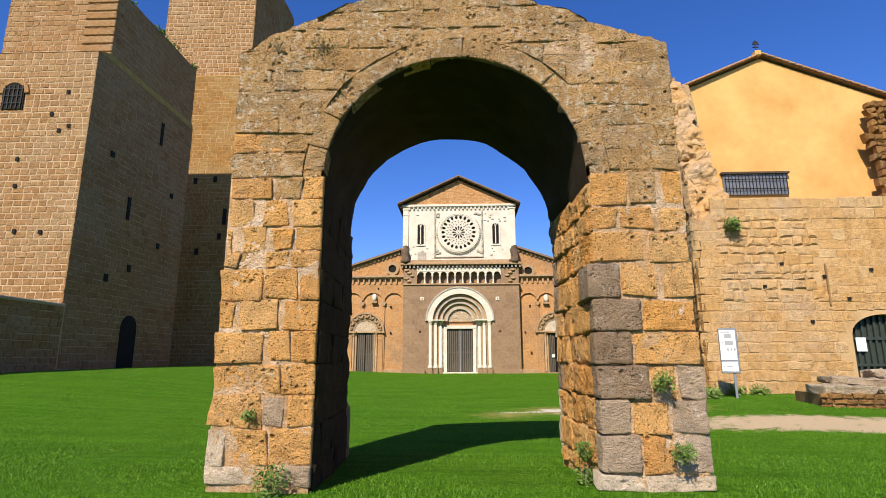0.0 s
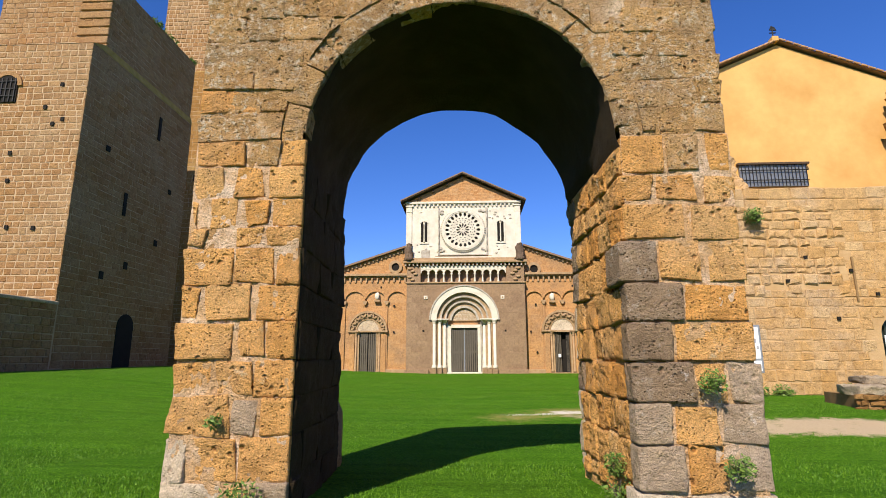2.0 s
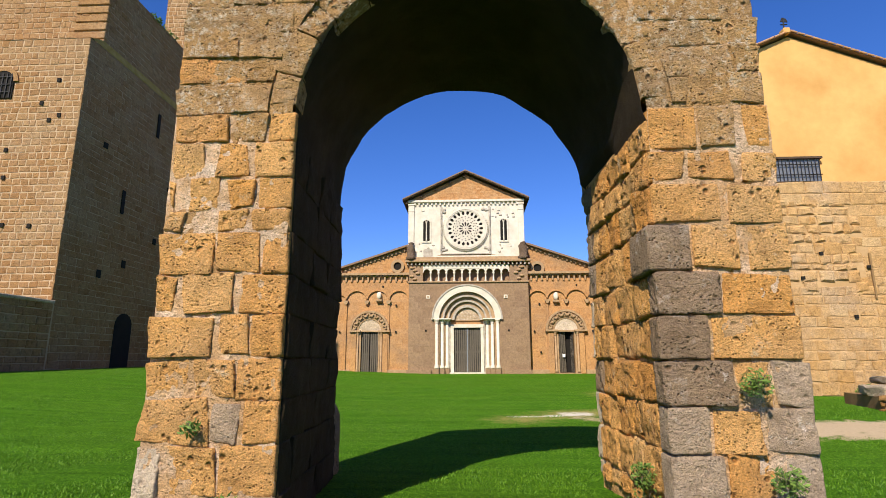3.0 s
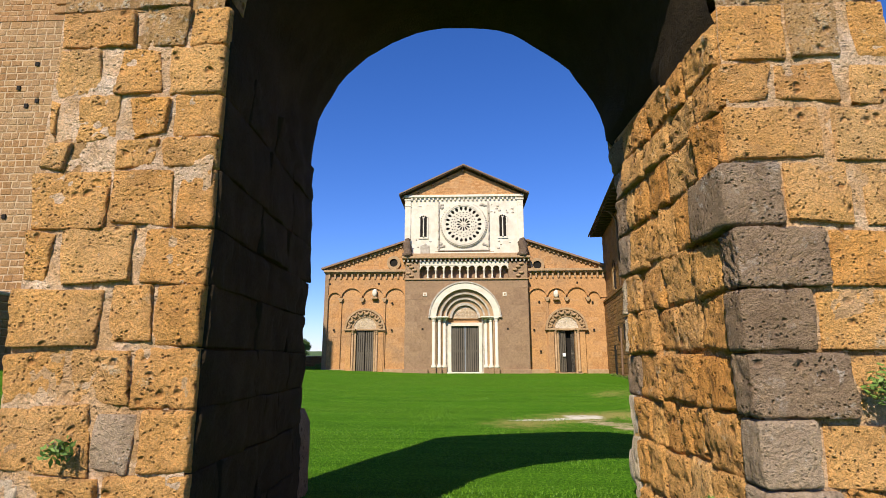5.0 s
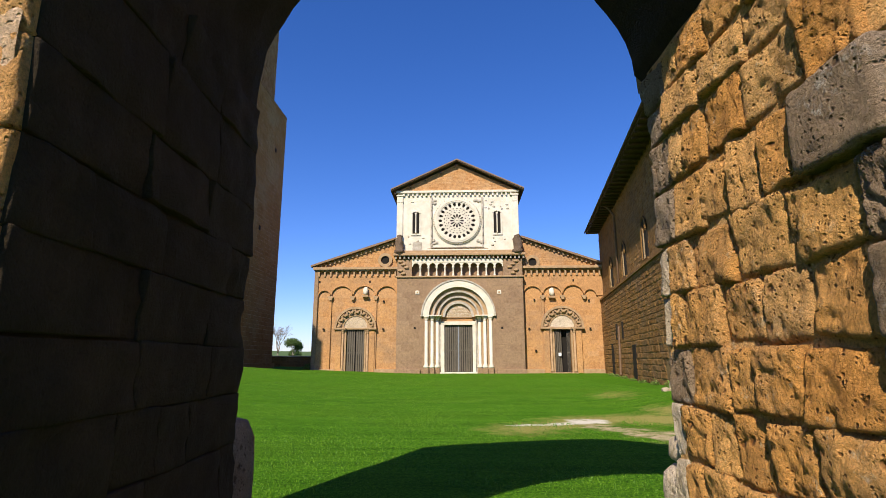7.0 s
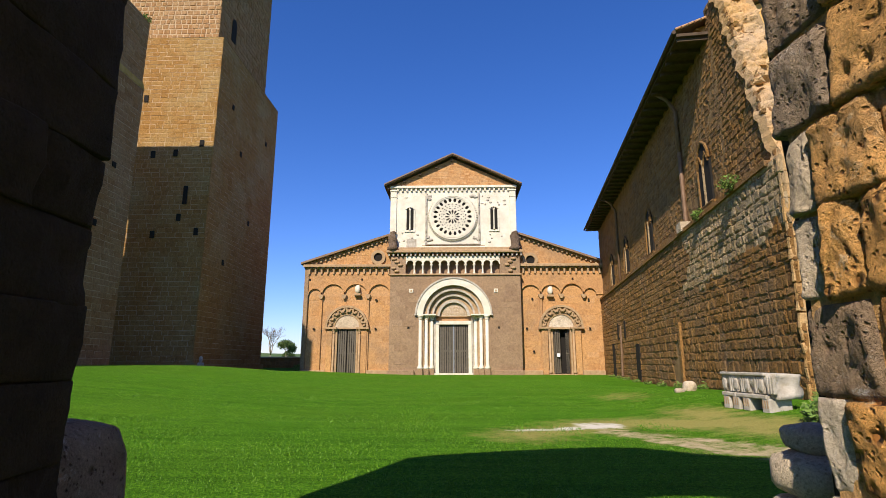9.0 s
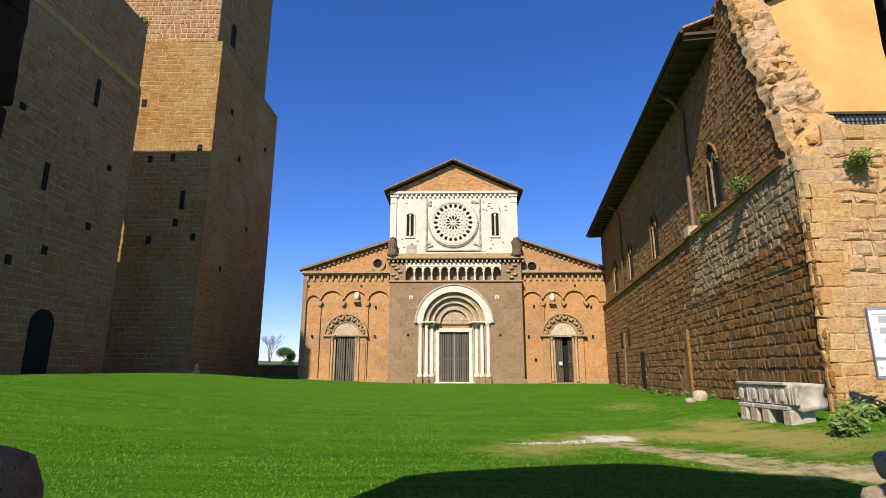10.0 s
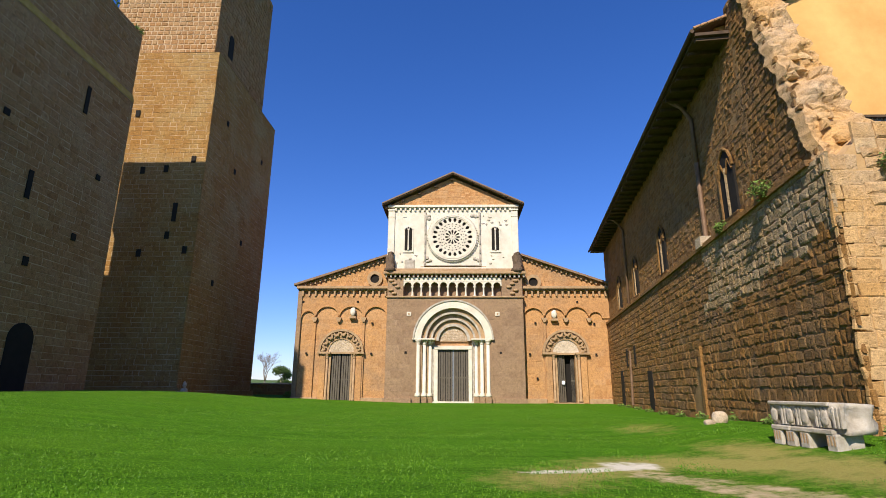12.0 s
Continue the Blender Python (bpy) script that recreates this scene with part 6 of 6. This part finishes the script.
    inside = lambda u, v: not (gate[0] - 0.3 < u < gate[1] + 0.3 and v < 2.0) and not (math.hypot((u - 13.08) / 1.35, (v - 1.9) / 0.85) < 1)
    rough_zone = lambda u, v: 8.4 < u < 11.3 + 0.2 * noise.noise((v, 1, 0)) and 3.1 + 1.0 * noise.noise((u * 0.8, 0, 0)) < v < 5.75
    lay("ashlar", hb, FRONT, f, 7.5, 15.5, -0.2, 3.4, (0.24, 0.4), (0.22, 0.52), 0.02, 101, single=lambda u, v: u < 14, gap=0.016, bev=0.02, wob=0.03, keep=lambda u, v: inside(u, v) and not rough_zone(u, v), rest="front_ashlar")
    lay("ashlar", hb, FRONT, f, 7.5, 15.5, 3.4, 5.55, (0.24, 0.36), (0.24, 0.6), 0.01, 102, gap=0.012, bev=0.016, wob=0.022, keep=lambda u, v: not rough_zone(u, v), rest="front_ashlar")
    lay("ashlar", hb, FRONT, f, 8.0, 11.6, 2.4, 6.0, (0.2, 0.34), (0.22, 0.5), 0.05, 103, gap=0.03, bev=0.045, wob=0.045, keep=rough_zone, rest="eroded_patch", label="eroded rubble patch")
    lay("coping_block", hb, FRONT, f, 8.2, 15.5, 5.55, 6.28, (0.3, 0.36), (0.5, 0.9), 0.035, 104, single=lambda u, v: True, gap=0.02, bev=0.03, wob=0.02)
    part("shelf", B((9.2, 21.0, Y + 0.1, G0, 6.1, 6.2)), RUBBLE_BED, hb)
    gt = part("gate", P([(gate[0], 0.1), (gate[1], 0.1), (gate[1], gate[2])] + arc(13.08, gate[2], 1.03, 0, 180, 12, rz=0.62), Y + 0.35, Y + 0.38), GREEN_IRON, hb, "dark green arched iron gate")
    for i in range(11):
        x = 12.12 + i * 0.19
        part("bar", B((x, x + 0.07, Y + 0.28, Y + 0.35, 0.15, 1.9 + 0.6 * math.sqrt(max(0, 1 - ((x - 13.08) / 1.03) ** 2)))), GREEN_IRON, gt)
    for z in (0.25, 0.95, 1.75):
        part("rail", B((12.06, 14.1, Y + 0.26, Y + 0.3, z, z + 0.08)), GREEN_IRON, gt)
    part("notice", B((12.25, 12.55, Y + 0.22, Y + 0.24, 1.4, 1.82)), WHITE, gt, "white paper notice")
    for x0, z in ((10.2, 4.1), (11.45, 3.7), (9.6, 3.4), (12.1, 3.0), (10.9, 2.3), (12.9, 3.9)):
        slit(hb, x0, Y + 0.0, z, 0.1, 0.09, "y", "putlog_hole")
    part("crack_pier", B((11.5, 11.55, Y - 0.012, Y + 0.03, 2.8, 4.1)), RUBBLE_BED, hb)
    # broken cross wall rising at the corner
    rng = random.Random(17)
    rim = [(0.45, 5.5), (0.8, 6.6), (1.2, 7.6), (1.55, 8.7), (2.0, 9.7), (2.3, 10.7), (2.65, 11.5), (3.0, 12.1), (3.5, 12.2), (3.9, 11.6), (3.9, 5.5)]
    bm = bmesh.new()
    lo, hi = [bm.verts.new(side(u + 0.28, v - 0.12, -1.2 - 0.25 * k / 8)) for k, (u, v) in enumerate(rim)], [bm.verts.new(side(u + 0.28, v - 0.12, -0.29)) for u, v in rim]
    bm.faces.new(hi)
    bm.faces.new(lo[::-1])
    for i in range(len(rim)):
        bm.faces.new((lo[i], lo[i - 1], hi[i - 1], hi[i]))
    part("broken_wall_core", bm, RUBBLE_PALE, hb)
    ue = lambda v: float(np.interp(v, [r[1] for r in rim[:8]], [r[0] for r in rim[:8]])) + 0.14 * noise.noise((v * 2.3, 1, 0))
    V, F = courses(lambda u, v, h: side(u, v, h, -0.29), 0.4, 4.0, 5.62, 12.2, (0.15, 0.25), (0.2, 0.42), 0.032, rng, keep=lambda u, v: u > ue(v) + 0.06, gap=0.02, bev=0.03, wob=0.025)
    tagged(raw("broken_wall_side", V, F, RUBBLE, hb, "rubble masonry", shade=False), kind="stuff")

    def torn(u, v, h):
        q = Vector(side(ue(v), v, -0.25))
        return (q.x + u, q.y + 0.06 - 0.13 * u - h + 0.08 * noise.noise((u * 2, v * 2, 0)), v)

    V, F = [], []
    nu, nv = 26, 110
    for j in range(nv + 1):
        v = lerp(4.9, 12.2, j / nv)
        wide = 1.32 - 0.09 * (v - 5.5) + 0.2 * noise.noise((v * 1.6, 7, 0)) + 0.08 * noise.noise((v * 5, 3, 0))
        for i in range(nu + 1):
            u = wide * i / nu
            h = 0.2 * noise.noise((u * 1.3, v * 1.1, 4)) + 0.14 * noise.noise((u * 3.1, v * 3.1, 1)) + 0.07 * noise.noise((u * 7, v * 7, 6)) + 0.03 * noise.noise((u * 17, v * 17, 2))
            if i in (0, nu):
                h -= 0.3
            V.append(torn(u + 0.08 * noise.noise((u * 4, v * 4, 8)), v, h + 0.05))
    F = [(j * (nu + 1) + i, j * (nu + 1) + i + 1, (j + 1) * (nu + 1) + i + 1, (j + 1) * (nu + 1) + i) for j in range(nv) for i in range(nu)]
    raw("broken_wall_end", V, F, FRONT, hb, "broken end of a pale rubble wall", shade=False)
    pick = random.Random(29)
    V, F = courses(torn, 0.1, 1.2, 5.5, 12.0, (0.16, 0.3), (0.18, 0.4), 0.1, rng, keep=lambda u, v: pick.random() < 0.3 and u < 1.15 - 0.09 * (v - 5.5), gap=0.03, bev=0.08, wob=0.08, back=0.4)
    tagged(raw("rubble_fill", V, F, FRONT, hb, "stones sticking out of the broken wall end", shade=False), kind="stuff")
    V, F = courses(lambda u, v, h: (u, 20.7 - h, v), 16.1, 18.6, 6.2, 11.3, (0.22, 0.36), (0.22, 0.5), 0.12, rng, keep=lambda u, v: u > 16.25 + 0.12 * abs(v - 9.8) + 0.2 * noise.noise((v, 9, 2)), gap=0.03, bev=0.07, wob=0.07, back=0.3)
    tagged(raw("broken_wall_end", V, F, RUBBLE, hb, "broken end of a rubble wall", shade=False), kind="stuff")
    part("broken_wall_core", P([(16.9, 6.0), (18.5, 6.0), (18.5, 11.2), (16.9, 11.2)], 20.8, 21.3), RUBBLE_BED, hb)
    part("body", P([(P0.x + 0.9, P0.y + 1.0), (P1.x + 0.9, P1.y), (20.5, P1.y), (20.5, P0.y + 1.0)], -0.5, 5.5, "z"), RUBBLE_BED, hb)
    part("upper_body", P([(8.9, 21.8), (P1.x + 0.9, P1.y), (20.5, P1.y), (18.3, 21.8)], 5.5, 11.2, "z"), RUBBLE_BED, hb)


hall()
weed("caper_bush", 8.75, 17.0, 5.35, 0.28, 420, 21, "green bush rooted in the top of the stone wall", leaf=0.06)
weed("caper_bush", *side(2.6, 5.75, 0.1), 0.3, 420, 22, "green weed rooted on the wall ledge", leaf=0.06)
weed("caper_bush", *side(5.6, 5.72, 0.05), 0.22, 260, 23, "green weed rooted on the wall ledge", leaf=0.06)
for k, (x, y) in enumerate(((8.2, 16.85), (8.9, 16.9), (10.6, 16.8), (11.3, 16.7), (7.2, 16.2), (6.9, 15.6), (11.0, 16.5))):
    weed("wall_weed", x, y, gz(x, y) + 0.1, 0.28, 320, 30 + k, "low green weeds at the foot of the stone wall", leaf=0.06, squash=0.5)
for k in range(10):
    q = side(1.0 + 2.6 * k, 0, 0.25)
    weed("wall_weed", q[0], q[1], gz(q[0], q[1]) + 0.05, 0.2, 150, 50 + k, "low green weeds at the foot of the rubble wall", leaf=0.06, squash=0.4)


def info_board(x, y):
    z = gz(x, y)
    b = thing("info_board", "white information panel in a grey frame on a steel post", "sign", (x, y, z))
    m = Matrix.Rotation(radians(-20), 4, "Z") @ Matrix.Diagonal((0.87, 0.87, 0.92, 1))
    part("post", B((0.06, 0.14, -0.03, 0.03, -0.1, 0.85), bevel=0.008, m=m), STEEL, b)
    part("frame", B((-0.26, 0.27, -0.06, 0.03, 0.72, 2.05), bevel=0.015, m=m), STEEL, b)
    part("panel", B((-0.235, 0.215, -0.075, -0.06, 1.12, 1.99), m=m), WHITE, b, "white printed panel")
    part("lower_panel", B((-0.235, 0.215, -0.075, -0.06, 0.78, 1.06), m=m), WHITE, b)
    rng = random.Random(3)
    for i, (px, pz, w, h) in enumerate(((-0.1, 1.75, 0.2, 0.13), (-0.1, 1.55, 0.24, 0.12), (-0.19, 1.62, 0.05, 0.03), (-0.05, 1.38, 0.05, 0.08), (0.05, 1.38, 0.05, 0.08), (0.14, 1.38, 0.05, 0.08), (-0.2, 0.9, 0.05, 0.05), (-0.12, 0.91, 0.2, 0.025), (-0.2, 1.9, 0.26, 0.03))):
        part("print_bar", B((px, px + w, -0.079, -0.0745, pz, pz + h), m=m), INK, b)


info_board(7.5, 15.6)


def sarcophagus():
    s = thing("sarcophagus", "weathered marble sarcophagus fragment with fluted front on stone feet", "sarcophagus", (6.05, 16.3, 0))
    T = Matrix.Translation((6.0, 16.42, 0.1)) @ Matrix.Rotation(radians(-84), 4, "Z") @ Matrix.Diagonal((0.9, 0.9, 0.8, 1))
    L = 0.86
    bm = B((-L, L, -0.26, 0.3, 0.22, 0.78))
    bmesh.ops.subdivide_edges(bm, edges=bm.edges[:], cuts=6, use_grid_fill=True)
    for v in bm.verts:
        v.co += Vector((noise.noise(v.co * 3), noise.noise(v.co * 3 + Vector((4, 0, 0))), noise.noise(v.co * 4))) * 0.03
        if v.co.z < 0.5:
            v.co.y += 0.06
        if v.co.x > L - 0.1:
            v.co.x += 0.12 * noise.noise(v.co * 5)
    bm.transform(T)
    part("chest", bm, MARBLE_DARK, s, "", True)
    part("rim", B((-L - 0.01, L * 0.75, -0.31, -0.2, 0.72, 0.8), bevel=0.02, m=T), MARBLE_DARK, s)
    part("base_mould", B((-L, -0.35, -0.31, -0.15, 0.2, 0.3), (-0.33, L * 0.78, -0.31, -0.15, 0.2, 0.3), bevel=0.02, m=T), MARBLE_DARK, s)
    for i in range(22):
        x = -L * 0.95 + i * 0.078
        if i in (1, 2, 7, 12, 13, 18):
            continue
        part("flute", B((x, x + 0.058, -0.275, -0.2, 0.32, 0.71), bevel=0.012, m=T), MARBLE_DARK, s)
    for i, x in enumerate((-0.76, -0.34, 0.04, 0.5)):
        bb = boulder("relief", 0, 0, 0, 0.09, 0.025, 0.15, MARBLE_DARK, i + 2, "worn carved relief", parent=s, sub=2)
        bb.matrix_local = T @ Matrix.Translation((x, -0.27, 0.5))
    for x in (-0.72, -0.38, -0.02, 0.6):
        ft = part("foot", B((x - 0.12, x + 0.14, -0.3, 0.2, -0.12, 0.22), bevel=0.03, m=T), MARBLE_DARK, s, "grooved stone foot")
        for k in range(3):
            part("groove", B((x - 0.08 + k * 0.07, x - 0.05 + k * 0.07, -0.306, -0.29, 0.0, 0.18), m=T), CARVED, ft)
    s.matrix_world = Matrix.Identity(4)


sarcophagus()
boulder("loose_rock", 6.85, 21.6, gz(6.85, 21.6) + 0.1, 0.18, 0.16, 0.18, PALE, 4, "pale loose rock in the grass by the wall", "rock")
boulder("loose_rock", 6.4, 21.2, gz(6.4, 21.2) + 0.03, 0.13, 0.12, 0.08, PALE, 7, "small pale rock in the grass by the wall", "rock")
weed("wall_shrub", 5.75, 14.3, 0.15, 0.26, 420, 71, "dark green shrub beside the sarcophagus", leaf=0.06)


def slabs():
    s = thing("ruined_footing", "low ruined footing of brick rubble under broken stone slabs", "ruin")
    rng = random.Random(23)
    V, F = courses(lambda u, v, h: (u, 13.28 - h, v), 8.35, 13.6, -0.4, 0.42, (0.09, 0.13), (0.12, 0.3), 0.05, rng, gap=0.02, bev=0.02, wob=0.02)
    tagged(raw("footing_bricks", V, F, RUBBLE, s, "brown brick rubble", shade=False), kind="stuff")
    part("core", B((8.4, 13.6, 13.3, 15.0, -0.3, 0.38)), RUBBLE_BED, s)
    for k, (x0, x1, y0, y1, z0, z1, turn, dip) in enumerate((
            (8.35, 9.55, 13.28, 14.3, 0.27, 0.45, 0.03, 0.02), (9.6, 11.1, 13.25, 14.3, 0.27, 0.47, -0.04, -0.02), (11.15, 13.0, 13.3, 14.4, 0.27, 0.5, 0.02, 0.03),
            (8.9, 10.3, 13.75, 14.8, 0.45, 0.6, -0.12, 0.06), (10.1, 11.7, 13.6, 14.7, 0.47, 0.68, 0.1, -0.07), (11.4, 12.9, 13.7, 14.9, 0.5, 0.78, -0.08, 0.06), (9.8, 11.2, 14.2, 15.0, 0.58, 0.78, 0.16, 0.04))):
        z0, z1 = z0 + 0.11, z1 + 0.13
        bm = B((x0, x1, y0, y1, z0, z1))
        bmesh.ops.subdivide_edges(bm, edges=bm.edges[:], cuts=9, use_grid_fill=True)
        c = Vector(((x0 + x1) / 2, (y0 + y1) / 2, (z0 + z1) / 2))
        hx, hy, hz = (x1 - x0) / 2, (y1 - y0) / 2, (z1 - z0) / 2
        rot = Matrix.Rotation(turn, 3, "Z") @ Matrix.Rotation(dip, 3, "Y")
        for v in bm.verts:
            q = v.co - c
            s6 = (abs(q.x / hx) ** 8 + abs(q.y / hy) ** 8 + abs(q.z / hz) ** 8) ** (-1 / 8)
            q *= min(1.0, s6 + 0.02)
            w = v.co * 2.2 + Vector((k * 3.0, 0, 0))
            edge = max(abs(q.x / hx), abs(q.y / hy)) ** 4
            q += Vector((noise.noise(w), noise.noise(w + Vector((5, 0, 0))), 0)) * 0.16 * edge
            q.z += 0.04 * noise.noise(w * 1.3) + 0.04 * noise.noise(w * 3.5) + 0.03 * noise.noise(w * 9)
            v.co = c + rot @ q
        part("slab", bm, ROCK, s, "flat broken stone slab")
    s.matrix_world = Matrix.Translation((8.4, 13.4, 0.0)) @ Matrix.Rotation(radians(-13), 4, "Z") @ Matrix.Translation((-8.4, -13.4, 0))


slabs()


# ---- beyond the church ----
def tree(name, x, y, h, seed, leafy, label):
    t = thing(name, label, "tree", (x, y, 0), "trees beyond the lawn")
    rng = random.Random(seed)
    bm = bmesh.new()
    tips = []

    def grow(p, d, L, r, depth):
        q = p + d * L
        rod([p, p.lerp(q, 0.5) + Vector((rng.uniform(-1, 1), rng.uniform(-1, 1), 0)) * L * 0.05, q], [r, r * 0.85, r * 0.65], 5, bm)
        if depth == 0:
            tips.append(q)
            return
        for _ in range(rng.choice((2, 3, 3))):
            nd = (d + Vector((rng.gauss(0, 0.5), rng.gauss(0, 0.5), rng.uniform(-0.1, 0.35)))).normalized()
            grow(q, nd, L * rng.uniform(0.66, 0.84), r * 0.6, depth - 1)

    grow(Vector((x, y, -0.3)), Vector((0, 0, 1)), h * (0.14 if leafy else 0.2), h * 0.016, 5 if leafy else 6)
    part("trunk", bm, BARK, t, "", True)
    if leafy:
        V, F = [], []
        for p in tips:
            if rng.random() < 0.75:
                v, f = leaves(p, h * 0.075, 60, rng, 0.17, 0.8)
                n = len(V)
                V += v
                F += [tuple(i + n for i in k) for k in f]
        raw("crown", V, F, TREE_LEAF, t, "uneven leafy crown", shade=False)


tree("bare_tree", -20.0, 60.0, 13.5, 4, False, "bare leafless tree standing behind the lawn")
tree("leafy_tree", -21.6, 70.0, 13.0, 9, True, "small green leafy tree beyond the low wall")
tree("leafy_tree", -20.6, 80.0, 12.0, 10, True, "small green leafy tree beyond the low wall")
tree("leafy_tree", -25.5, 84.0, 8.5, 14, True, "small green leafy tree beyond the low wall")


def far_wall():
    w = thing("boundary_wall", "low tuff boundary wall at the far edge of the lawn", "wall")
    part("core", B((-20.5, -12.0, 56.0, 56.6, -0.3, 1.3)), RUBBLE_BED, w)
    lay("stone_block", w, RUBBLE, lambda u, v, h: (u, 56.0 - h, v), -20.5, -12.0, 0.0, 1.35, (0.25, 0.34), (0.3, 0.6), 0.04, 111, gap=0.03)
    part("coping", B((-20.5, -12.0, 55.9, 56.7, 1.3, 1.42), bevel=0.03), PALE, w)
    weed("hedge_clump", -12.3, 47.5, 0.35, 0.45, 420, 91, "low green clump at the church corner", leaf=0.09)


far_wall()


def hills():
    V, F = [], []
    n = 120
    for j, (d, zb) in enumerate(((900, -4), (1000, 1.0))):
        for i in range(n + 1):
            a = radians(-75 + 150 * i / n)
            z = zb + (14 + 9 * noise.noise((i * 0.13, 0, 0)) + 3 * noise.noise((i * 0.6, 4, 0)) if j else 0)
            V.append((d * math.sin(a), d * math.cos(a), z))
    for i in range(n):
        F.append((i, i + 1, n + 2 + i, n + 1 + i))
    tagged(raw("backdrop", V, F, TREE_LEAF), "distant wooded hills beyond the lawn", "hills", kind="structure")


hills()
